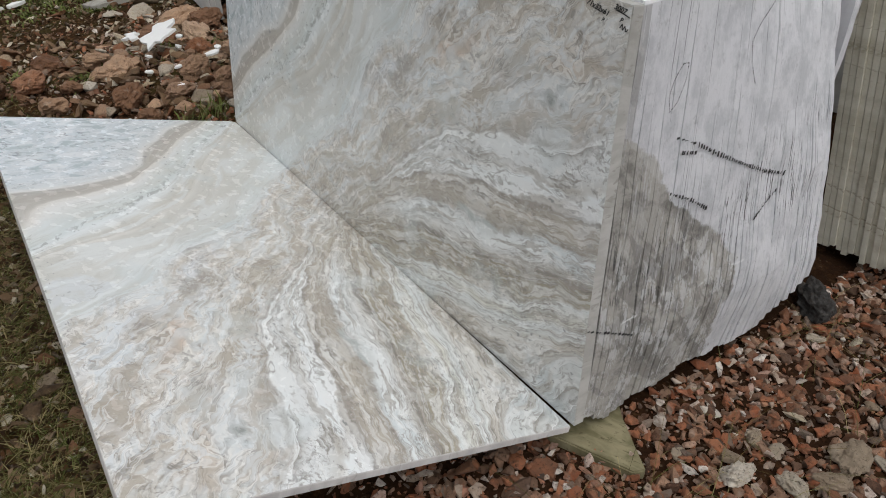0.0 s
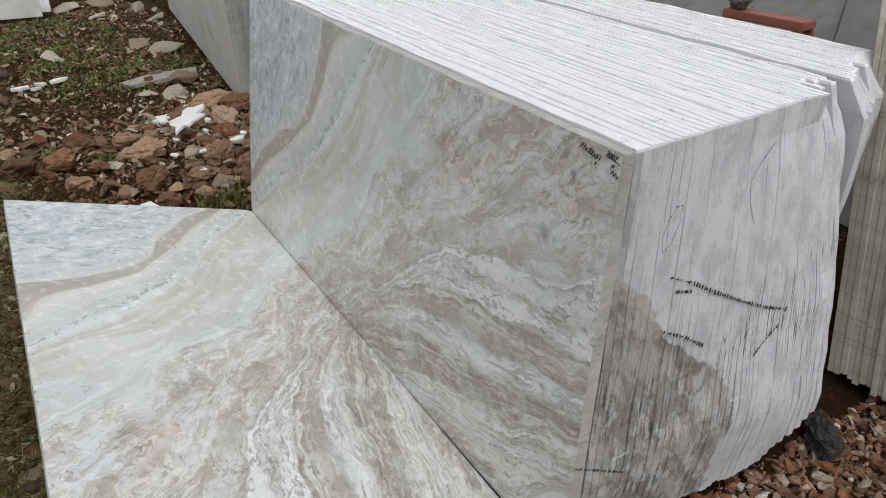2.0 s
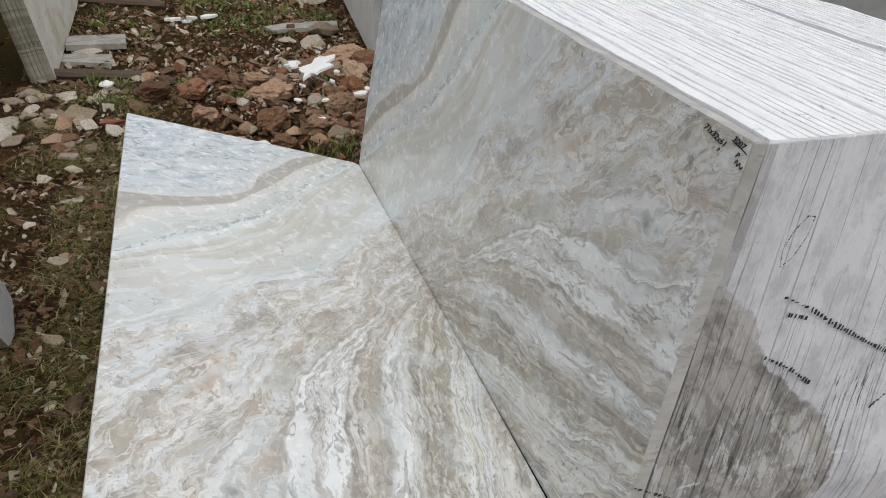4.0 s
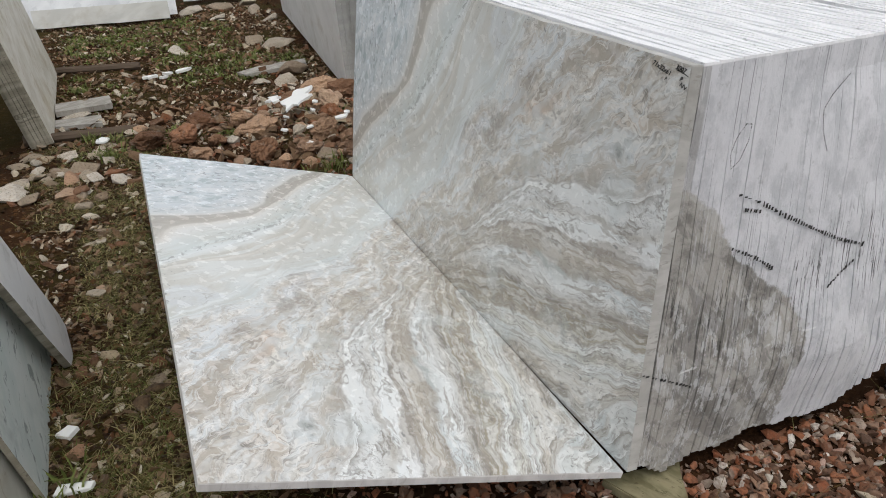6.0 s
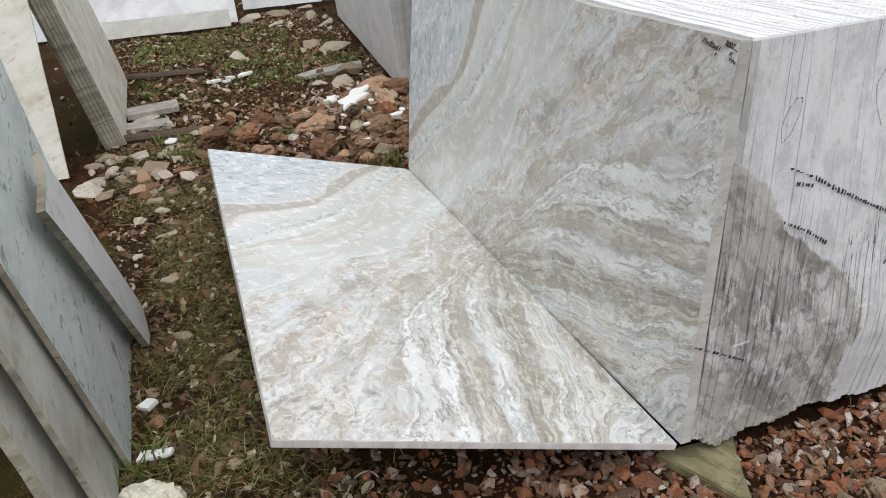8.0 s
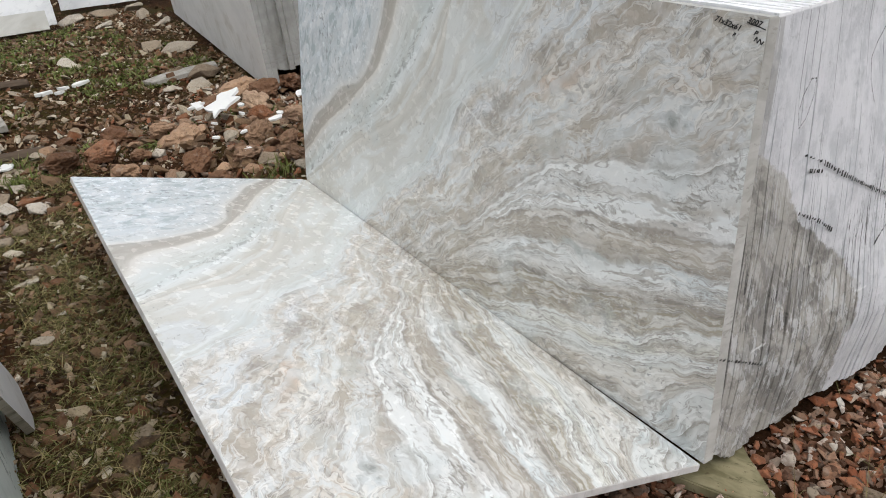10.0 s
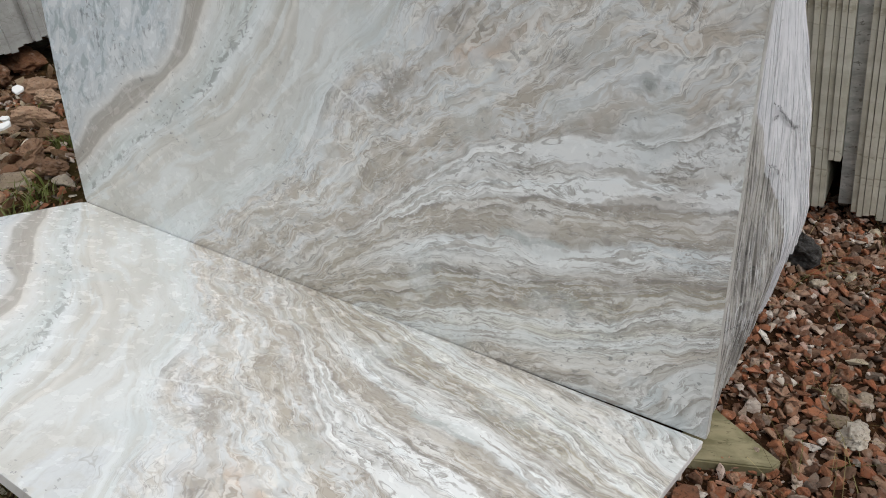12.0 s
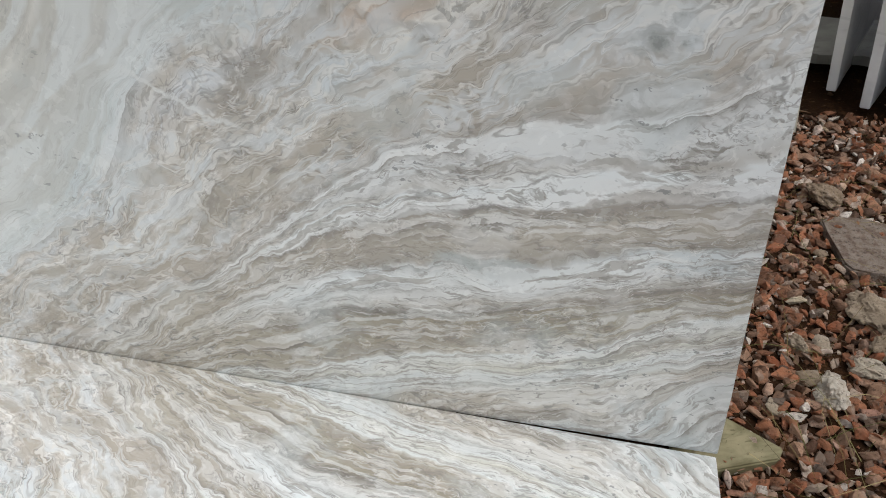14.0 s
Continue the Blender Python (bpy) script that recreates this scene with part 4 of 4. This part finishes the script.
def lay(name, me, material, x, y, size, rnd, label, category, group="", flat=1.0, lift=0.0):
    ob = new(name, shape_with(me, material))
    low = min(v.co.z for v in me.vertices)
    s = size
    z = ground_height(x, y) - low * s * flat * 0.72 + lift
    ob.matrix_world = Matrix.Translation((x, y, z)) @ pose(0, 0, 0, rnd.uniform(-22, 22), rnd.uniform(-22, 22), rnd.uniform(0, 360)) @ Matrix.Diagonal((s, s * rnd.uniform(0.75, 1.0), s * flat, 1))
    return tagged(ob, label, category, group, "thing")


rnd = random.Random(5)
# red-brown rocks heaped between the stacks
HEAP = ((-1.54, 0.30, 0.22), (-1.19, 0.27, 0.17), (-0.58, -0.23, 0.19), (-1.21, -0.42, 0.16), (-1.30, 0.08, 0.15), (-1.11, -0.23, 0.14), (-0.98, -0.70, 0.19), (-0.88, -0.39, 0.11), (-1.00, -0.53, 0.17), (-0.90, -0.18, 0.18),
        (-0.68, 0.08, 0.16), (-0.52, 0.15, 0.13), (-0.52, -0.04, 0.14), (-1.41, 0.40, 0.19), (-1.48, 0.57, 0.19), (-1.58, 0.78, 0.20), (-0.38, 0.13, 0.12), (-0.80, 0.34, 0.15), (-1.04, 0.55, 0.13), (-0.60, 0.36, 0.12),
        (-0.95, 0.20, 0.13), (-1.22, 0.62, 0.14), (-0.35, -0.22, 0.13), (-0.72, -0.50, 0.13))
for k, (x, y, w) in enumerate(HEAP):
    lay("rock", ROCKS[k % 9], LATERITE, x, y, w * 0.86, rnd, "rough pitted red-brown rock in the rubble heap", "rock", "rocks of the heap", 0.9)
for k in range(95):
    x, y = rnd.gauss(-0.85, 0.42), rnd.gauss(0.08, 0.32)
    if x > -0.12:
        continue
    lay("stone", CHUNKS[k % 12], LATERITE if k % 5 else PALE_STONE, x, y, rnd.uniform(0.04, 0.10), rnd, "small angular red-brown stone in the rubble", "stone", "stones of the heap")
# pale and grey stones along the path
PALE = ((-0.60, -1.26, 0.17), (-0.77, -0.98, 0.16), (-0.50, -1.00, 0.12), (-1.08, -1.22, 0.12), (-0.82, -1.10, 0.12), (-0.90, -1.18, 0.10), (-1.0, -1.05, 0.11), (-0.68, -1.12, 0.10), (0.39, -0.98, 0.09), (-0.10, -0.93, 0.08),
        (0.0, -0.97, 0.08), (-0.46, -1.01, 0.10), (-1.95, -1.0, 0.19), (-1.75, -1.0, 0.17), (-2.17, 0.31, 0.30), (-2.0, 0.07, 0.14), (-3.10, -0.32, 0.18), (-3.08, 0.40, 0.30), (-3.3, 0.28, 0.22), (-4.95, 0.31, 0.30),
        (-4.9, 0.02, 0.24), (-4.6, 0.55, 0.22), (-4.2, 0.6, 0.2), (-5.1, 0.6, 0.25), (-1.9, 0.2, 0.17), (-2.35, 0.18, 0.2), (-1.6, -0.75, 0.1), (-2.6, -0.7, 0.12), (-4.4, 0.2, 0.18), (-1.05, -0.92, 0.12))
for k, (x, y, w) in enumerate(PALE):
    lay("stone", CHUNKS[(k * 5) % 12], PALE_STONE, x, y, w, rnd, "pale grey flat broken stone on the soil", "stone", "pale stones of the path", 0.55)
for k in range(75):
    x, y = rnd.uniform(-4.6, 0.9), rnd.uniform(-1.05, 0.3)
    if x > -0.1 and y > -0.85:
        continue
    lay("stone", CHUNKS[k % 12], PALE_STONE if k % 3 else LATERITE, x, y, rnd.uniform(0.03, 0.09), rnd, "small flat stone on the mossy soil", "stone", "small stones of the path", 0.6)
# stones among the brick rubble at the stack's end
END = ((2.14, 0.43, 0.10), (2.00, 0.24, 0.075), (1.99, 0.32, 0.055), (1.89, 0.31, 0.06), (2.15, 0.34, 0.07), (1.93, 0.16, 0.055), (1.89, 0.70, 0.05), (2.09, 0.61, 0.05), (2.13, 0.80, 0.09), (2.04, 0.33, 0.06), (2.03, 0.21, 0.08),
       (2.18, 0.48, 0.07), (2.11, 0.28, 0.07), (2.24, 0.94, 0.07), (2.06, 0.40, 0.05), (1.99, 0.86, 0.06), (2.05, 0.95, 0.055), (2.22, 0.2, 0.07), (2.3, 0.6, 0.08), (1.96, 0.55, 0.045))
for k, (x, y, w) in enumerate(END[:13]):
    lay("stone", CHUNKS[(k * 7) % 12] if k % 2 else ROCKS[k % 9], PALE_STONE, x, y, w * 0.85, rnd, "pale pinkish-grey broken stone among red rubble", "stone", "pale stones at the stack's end", 0.8)
for k in range(270):
    x, y = rnd.uniform(1.80, 2.45), rnd.uniform(-0.30, 1.02)
    lay("brick_fragment", CHUNKS[k % 12], BRICK, x, y, rnd.uniform(0.017, 0.046), rnd, "broken piece of red brick in the rubble", "brick fragment", "brick fragments", 0.9)
for x, y, w in ((1.80, -0.16, 0.06), (1.75, -0.12, 0.055), (1.80, -0.09, 0.06), (1.70, -0.22, 0.07), (1.86, -0.28, 0.06), (1.62, -0.15, 0.07), (1.9, -0.12, 0.05)):
    lay("brick_fragment", CHUNKS[int(x * 100) % 12], BRICK, x, y, w, rnd, "broken piece of red brick by the lying slab", "brick fragment", "brick fragments", 0.9)
lay("rock", ROCKS[4], DARK_ROCK, 1.82, 0.80, 0.11, rnd, "dark wet rock under the stack's far corner", "rock")
lay("rock", ROCKS[5], WEATHERED, 1.44, -1.06, 0.12, rnd, "rounded pale boulder beside the leaning slabs", "rock", flat=0.9)
lay("rock", ROCKS[4], DARK_STONE, 0.66, 1.72, 0.105, rnd, "grey broken rock on a red trestle", "rock", flat=1.25, lift=0.785)
lay("rock", ROCKS[7], DARK_ROCK, -0.30, 1.78, 0.20, rnd, "dark rock on the ground by a red trestle", "rock", flat=1.3)
lay("rock", ROCKS[6], LATERITE, -2.15, 0.75, 0.25, rnd, "rough brown rock by the next stack", "rock")


for k in range(32):
    x, y = rnd.uniform(-0.3, 1.7), rnd.uniform(-1.15, -0.72)
    lay("stone", CHUNKS[k % 12], LATERITE if k % 3 else PALE_STONE, x, y, 0.02 + 0.06 * rnd.random() ** 1.8, rnd, "small brown stone in the dry grass", "stone", "stones in the grass", 0.6)


for k in range(45):
    x, y = rnd.gauss(-0.80, 0.22), rnd.gauss(-1.08, 0.13)
    lay("stone", CHUNKS[(k * 5) % 12], PALE_STONE if k % 4 else LATERITE, x, max(y, -1.3), rnd.uniform(0.035, 0.12), rnd, "grey broken stone in a pile by the leaning slabs", "stone", "stones by the slab pack", 0.7)
# a worn slab of stone flush with the rubble
bm = prism([(0.09 * math.cos(a) * (1 + 0.25 * math.sin(3 * a + 1)), 0.12 * math.sin(a) * (1 + 0.2 * math.cos(2 * a))) for a in [k * 0.4189 for k in range(15)]], 0.0, 0.03, 0.004)
flag = link("stone_flag", bm, WORN_FLAG)
flag.matrix_world = Matrix(((1, 0, 0, 2.19), (0, 0, 1, 0.64), (0, -1, 0, 0.010), (0, 0, 0, 1)))
tagged(flag, "worn grey stone flag flush with the brick rubble", "stone flag", kind="thing")


# white marble chips and shards
def shard(outline, thick, x, y, turn, tilt, lift, label, material=CHIP):
    bm = prism(outline, 0.0, thick, 0.0008)
    ob = link("marble_shard", bm, material)
    ob.matrix_world = Matrix.Translation((x, y, ground_height(x, y) + lift)) @ pose(0, 0, 0, tilt, 0, 0) @ pose(0, 0, 0, 0, 0, turn) @ pose(0, 0, 0, -90, 0, 0)
    return tagged(ob, label, "marble shard", "white shards", "thing")


def torn(w, h, seed, n=15):
    """The outline of a broken flake."""
    r = random.Random(seed)
    return [(w * 0.5 * (f := r.uniform(0.38, 1.2)) * math.cos(t), h * 0.5 * f * math.sin(t)) for t in [2 * math.pi * (k + r.uniform(-0.3, 0.3)) / n for k in range(n)]]


shard(torn(0.20, 0.19, 3), 0.012, -0.985, 0.035, 60, 24, 0.120, "jagged white marble offcut on the rubble heap")
shard(torn(0.17, 0.15, 8), 0.011, -0.935, 0.005, 130, 20, 0.108, "jagged white marble offcut on the rubble heap")
shard(torn(0.11, 0.07, 12), 0.012, -1.05, -0.07, 20, 20, 0.115, "jagged white marble offcut on the rubble heap")
for k, (x, y, w) in enumerate(((-0.71, -0.10, 0.05), (-0.51, -0.05, 0.09), (-0.73, 0.19, 0.08), (-0.80, 0.24, 0.06), (-1.30, 0.02, 0.05), (-1.10, 0.16, 0.06), (-0.92, 0.10, 0.05), (-1.38, -0.43, 0.07), (-1.16, -0.90, 0.11), (-0.68, 0.02, 0.045), (-1.16, 0.50, 0.09), (-0.86, -0.05, 0.04))):
    r = random.Random(800 + k)
    pts = [(w * 0.5 * r.uniform(0.6, 1.1) * math.cos(a), w * 0.36 * r.uniform(0.6, 1.1) * math.sin(a)) for a in (0.2, 1.3, 2.4, 3.5, 4.6, 5.6)]
    shard(pts, 0.009, x, y, r.uniform(0, 360), r.uniform(-20, 20), 0.06 if x > -1.35 and y > -0.3 else 0.03, "small white marble chip on the rubble")
for dx, dy, w, h, turn in ((0.03, -0.11, 0.11, 0.06, 84), (0.0, 0.0, 0.10, 0.045, 70), (-0.04, 0.10, 0.14, 0.06, 104), (0.07, -0.03, 0.06, 0.025, 90)):
    shard(torn(w, h, int(turn), 11), 0.016, -2.40 + dx, -0.46 + dy, turn, 6, 0.035, "broken piece of a white marble strip on grass")
shard([(-0.22, -0.06), (0.20, -0.08), (0.24, 0.03), (-0.05, 0.09), (-0.24, 0.04)], 0.025, -2.25, 0.20, 100, 3, 0.04, "flat pale marble offcut on the wet soil", FLAG_GREY)
shard([(-0.14, -0.08), (0.15, -0.10), (0.16, 0.09), (-0.13, 0.10)], 0.03, -1.85, -0.98, 95, 2, 0.045, "flat pale stone offcut lying by the slab pack", FLAG_GREY)
shard([(-0.12, -0.07), (0.13, -0.09), (0.10, 0.07), (-0.14, 0.06)], 0.03, -1.62, -1.0, 80, 2, 0.03, "flat grey stone offcut lying by the slab pack", FLAG_GREY)
shard([(-0.04, -0.015), (0.04, -0.008), (0.042, 0.012), (-0.038, 0.016)], 0.010, 1.27, -1.05, 70, 8, 0.02, "small white marble stick with dark marks")
shard([(-0.02, -0.02), (0.02, -0.015), (0.015, 0.02), (-0.015, 0.015)], 0.012, 1.08, -1.06, 40, 8, 0.02, "small white marble chip on dry grass")
shard([(-0.06, -0.02), (0.06, -0.012), (0.05, 0.03), (-0.05, 0.02)], 0.012, -0.30, -0.30, 10, 10, 0.05, "pale blue marble splinter by the lying slab")
# ochre stone wedged below the stack's corner
bm = prism([(1.74, -0.03), (1.76, 0.16), (1.80, 0.13), (1.925, 0.065), (1.915, 0.040)], 0.0, 0.035, 0.003)
ochre = link("stone_flag", bm, OCHRE)
ochre.matrix_world = Matrix.Translation((0, 0, 0.026)) @ pose(0, 0, 0, 90, 0, 0) @ Matrix.Diagonal((1, -1, 1, 1))
tagged(ochre, "mossy ochre stone flag wedged below the stack's corner", "stone flag", kind="thing")
ochre.matrix_world = Matrix(((1, 0, 0, 0), (0, 0, 1, 0), (0, -1, 0, 0.012), (0, 0, 0, 1)))

# stone blocks on which the stack and the lying slab rest
for x, y, w, d, h in ((0.25, 0.35, 0.2, 0.6, 0.045), (1.3, 0.35, 0.2, 0.6, 0.045), (1.0, -0.42, 0.22, 0.16, 0.175), (0.45, -0.55, 0.2, 0.16, 0.21)):
    ob = link("bearer_stone", boxed(-w / 2, -d / 2, -0.03, w / 2, d / 2, h, 0.008), PALE_STONE)
    ob.location = (x, y, 0)
    tagged(ob, "rough stone bearer under marble slabs", "bearer stone", "bearers", "thing")


# timbers half sunk in the path
def build_timber(a, b, r):
    bm = bmesh.new()
    a, b = Vector(a), Vector(b)
    n, rings = 9, []
    for k in range(13):
        c = a.lerp(b, k / 12)
        ring = []
        for j in range(n):
            t = 2 * math.pi * j / n
            w = r * (1 + 0.22 * noise.noise(Vector((k * 0.5, j * 0.9, r * 30))))
            d = (b - a).normalized()
            side = d.cross(Vector((0, 0, 1)))
            ring.append(bm.verts.new(c + side * (math.cos(t) * w * 1.3) + Vector((0, 0, math.sin(t) * w))))
        rings.append(ring)
    for p, q in zip(rings, rings[1:]):
        for j in range(n):
            bm.faces.new((p[j], p[(j + 1) % n], q[(j + 1) % n], q[j]))
    bm.faces.new(rings[0][::-1]), bm.faces.new(rings[-1])
    bmesh.ops.recalc_face_normals(bm, faces=bm.faces)
    return tagged(link("timber", bm, WOOD), "dark wet round timber half sunk in soil", "timber", "timbers", "thing")


build_timber((-1.33, -1.25, 0.012), (-1.31, -0.72, 0.0), 0.026)
build_timber((-2.88, -1.25, 0.010), (-2.80, -0.60, 0.0), 0.028)

# a pale cord on the soil
c = bpy.data.curves.new("cord", "CURVE")
c.dimensions, c.bevel_depth, c.bevel_resolution, c.resolution_u = "3D", 0.0022, 2, 6
sp = c.splines.new("NURBS")
path = ((1.60, -0.74), (1.595, -0.71), (1.57, -0.675), (1.535, -0.655), (1.515, -0.63), (1.525, -0.605), (1.55, -0.60))
sp.points.add(len(path) - 1)
for q, (x, y) in zip(sp.points, path):
    q.co = (x, y, ground_height(x, y) + 0.012, 1)
sp.use_endpoint_u = True
c.materials.append(CORD)
tagged(new("cord", c), "thin pale cord lying on the soil", "cord", kind="thing")


# ---- what cannot be counted: gravel, grass ----
def scatter(name, shapes, places, material, label, category):
    """One mesh of many pieces: places are (x, y, z, size, flat, seed)."""
    vs, fs, at = [], [], 0
    for x, y, z, size, flat, seed in places:
        pts, tris = shapes[seed % len(shapes)]
        r = random.Random(seed)
        m = np.array(Euler((r.uniform(-0.9, 0.9), r.uniform(-0.9, 0.9), r.uniform(0, 6.28))).to_matrix())
        q = (pts * np.array((1.0, r.uniform(0.7, 1.0), flat)) * size) @ m.T + np.array((x, y, z))
        vs.append(q)
        fs.append(tris + at)
        at += len(pts)
    vs, fs = np.concatenate(vs), np.concatenate(fs)
    me = bpy.data.meshes.new(name)
    me.from_pydata(vs.tolist(), [], fs.tolist())
    me.materials.append(material)
    return tagged(new(name, me), label, category, kind="stuff")


def arrays(bm):
    bmesh.ops.triangulate(bm, faces=bm.faces)
    bm.verts.index_update()
    out = np.array([v.co[:] for v in bm.verts]), np.array([[v.index for v in f.verts] for f in bm.faces])
    bm.free()
    return out


CLOD = stone("dark_soil_clods", [(0.0, (0.018, 0.010, 0.005)), (0.4, (0.055, 0.028, 0.013)), (0.7, (0.030, 0.020, 0.009)), (0.9, (0.12, 0.055, 0.025)), (1.0, (0.17, 0.085, 0.040))], True, 0.9, (0.05, 0.028, 0.014), 0.4)
BITS = [arrays(hull(random.Random(900 + k), 11, 0.6)) for k in range(24)]
rnd = random.Random(17)
grit = []
for k in range(17000):
    x, y = rnd.uniform(1.50, 2.65), rnd.uniform(-0.80, 1.25)
    if x < 1.78 and y > 0.02 or (y < -0.35 and rnd.random() < 0.55):
        continue
    size = 0.009 + 0.036 * rnd.random() ** 3.0
    grit.append((x, y, ground_height(x, y) + size * 0.18, size, rnd.uniform(0.6, 1.0), k))
for k in range(420):
    x, y = rnd.uniform(1.70, 2.55), rnd.uniform(-0.35, 1.1)
    if x < 1.80 and y > 0.02:
        continue
    size = rnd.uniform(0.014, 0.034)
    grit.append((x, y, ground_height(x, y) + size * 0.38, size, rnd.uniform(0.6, 1.0), 110000 + k))
for k in range(3500):
    x, y = rnd.gauss(-0.85, 0.55), rnd.gauss(0.1, 0.45)
    if x > -0.03 and y > -0.7:
        continue
    size = 0.008 + 0.035 * rnd.random() ** 2.4
    grit.append((x, y, ground_height(x, y) + size * 0.2, size, rnd.uniform(0.5, 1.0), 20000 + k))
scatter("rubble", BITS, grit, RUBBLE, "loose red brick rubble and broken stone on soil", "rubble")
pebbles = []
for k in range(15000):
    x, y = rnd.uniform(-5.4, 1.6), rnd.uniform(-1.25, 0.6)
    if x > -0.05 and y > -0.55:
        continue
    if noise.noise(Vector((x * 1.6, y * 1.6, 4))) < rnd.uniform(-0.7, 0.35) - (0.25 if x < -1.0 else 0.0):
        continue
    size = 0.008 + 0.040 * rnd.random() ** 2.6
    pebbles.append((x, y, ground_height(x, y) + size * 0.12, size, rnd.uniform(0.35, 0.7), 40000 + k))
PEBBLE = stone("grey_brown_pebbles", [(0.0, (0.12, 0.070, 0.038)), (0.3, (0.21, 0.13, 0.075)), (0.5, (0.075, 0.048, 0.030)), (0.7, (0.19, 0.075, 0.035)), (0.82, (0.38, 0.31, 0.21)), (1.0, (0.60, 0.54, 0.44))], True, spot=(0.24, 0.16, 0.09), spots=0.35)
for k in range(5200):
    x, y = rnd.uniform(-5.2, -0.9), rnd.uniform(-1.2, 0.75)
    if noise.noise(Vector((x * 1.1, y * 1.5, 9))) < rnd.uniform(-0.5, 0.3):
        continue
    size = 0.016 + 0.055 * rnd.random() ** 2.2
    pebbles.append((x, y, ground_height(x, y) + size * 0.14, size, rnd.uniform(0.3, 0.6), 60000 + k))
for k in range(110):
    x, y = rnd.uniform(-0.6, 1.7), rnd.uniform(-1.15, -0.72)
    size = 0.028 + 0.05 * rnd.random() ** 1.8
    pebbles.append((x, y, ground_height(x, y) + size * 0.14, size, rnd.uniform(0.45, 0.7), 90000 + k))
for k in range(190):
    x, y = rnd.gauss(-0.85, 0.5), rnd.gauss(0.05, 0.4)
    if x < -0.12:
        size = rnd.uniform(0.04, 0.11)
        pebbles.append((x, y, ground_height(x, y) + size * 0.2, size, rnd.uniform(0.5, 0.9), 95000 + k))
for k in range(2600):
    x, y = rnd.uniform(-0.6, 1.75), rnd.uniform(-1.15, -0.62)
    size = 0.010 + 0.034 * rnd.random() ** 2.2
    pebbles.append((x, y, ground_height(x, y) + size * 0.14, size, rnd.uniform(0.4, 0.7), 80000 + k))
for k in range(5000):
    x, y = rnd.uniform(-7.0, 5.0), rnd.uniform(-4.5, 4.0)
    if -0.1 < x < 1.8 and -0.8 < y < 1.2:
        continue
    size = 0.012 + 0.05 * rnd.random() ** 2.6
    pebbles.append((x, y, ground_height(x, y) + size * 0.12, size, rnd.uniform(0.35, 0.7), 70000 + k))
clods = []
for k in range(11000):
    x, y = (rnd.uniform(-1.3, 1.75), rnd.gauss(-0.90, 0.17)) if k % 5 else (rnd.uniform(-4.5, -0.2), rnd.uniform(-1.1, 0.5))
    size = 0.007 + 0.020 * rnd.random() ** 2.0
    clods.append((x, y, ground_height(x, y) + size * 0.25, size, rnd.uniform(0.6, 1.0), 130000 + k))
scatter("soil_clods", BITS, clods, CLOD, "small dark crumbs of wet red-brown soil", "soil clods")
scatter("pebbles", BITS, pebbles, PEBBLE, "grey and brown pebbles strewn over the path", "pebbles")


def blades(name, places, material, label, category):
    """Bent blades in one mesh: (x, y, height, width, lean, turn)."""
    vs, fs = [], []
    for x, y, h, w, lean, turn in places:
        z = ground_height(x, y)
        c, s = math.cos(turn), math.sin(turn)
        b = len(vs)
        for f, g in ((0.0, 1.0), (0.55, 0.8), (1.0, 0.1)):
            off, up = lean * h * f * f, h * f * (1 - 0.35 * f * min(lean, 1.5))
            for side in (-1, 1):
                vs.append((x + c * off - s * side * w * g, y + s * off + c * side * w * g, z + up))
        fs += [(b, b + 1, b + 3, b + 2), (b + 2, b + 3, b + 5, b + 4)]
    me = bpy.data.meshes.new(name)
    me.from_pydata(vs, [], fs)
    me.materials.append(material)
    return tagged(new(name, me), label, category, kind="stuff")


turf = []
for k in range(24000):
    x, y = rnd.uniform(-1.2, 1.75), rnd.gauss(-0.90, 0.15)
    if noise.noise(Vector((x * 4.0, y * 5.0, 1))) + 0.14 < rnd.uniform(-0.14, 0.14) or y < -1.25:
        continue
    turf.append((x, y, rnd.uniform(0.010, 0.034), rnd.uniform(0.0007, 0.0016), rnd.uniform(0.8, 3.0), rnd.uniform(0, 6.28)))
blades("dry_grass", turf, GRASS, "low dry brown-green grass beside the slabs", "grass")
green = []
for k in range(400):
    cx, cy = rnd.uniform(-4.6, -0.9), rnd.uniform(-1.05, 0.45)
    if noise.noise(Vector((cx * 0.9, cy * 1.3, 8))) < rnd.uniform(-0.25, 0.15):
        continue
    n = rnd.randint(16, 46)
    r = rnd.uniform(0.02, 0.055)
    for _ in range(n):
        x, y = rnd.gauss(cx, r), rnd.gauss(cy, r)
        green.append((x, y, rnd.uniform(0.012, 0.045), rnd.uniform(0.003, 0.0075), rnd.uniform(0.4, 1.8), rnd.uniform(0, 6.28)))
for cx, cy in ((-0.30, 0.02), (-0.55, 0.30), (-1.15, -0.84), (-0.95, -0.90), (1.30, -1.08), (-0.25, -0.10), (-1.25, -0.95)):
    for _ in range(60):
        green.append((rnd.gauss(cx, 0.04), rnd.gauss(cy, 0.04), rnd.uniform(0.03, 0.075), rnd.uniform(0.002, 0.004), rnd.uniform(0.2, 1.3), rnd.uniform(0, 6.28)))
blades("weeds", green, WEED, "small green weeds growing between the stones", "weeds")
straw = []
for k in range(260):
    straw.append((rnd.uniform(1.8, 2.6), rnd.uniform(-0.6, 1.0), rnd.uniform(0.03, 0.09), 0.0007, rnd.uniform(1.5, 4.0), rnd.uniform(0, 6.28)))
blades("straws", straw, GRASS, "dry straws among the brick rubble", "straw")
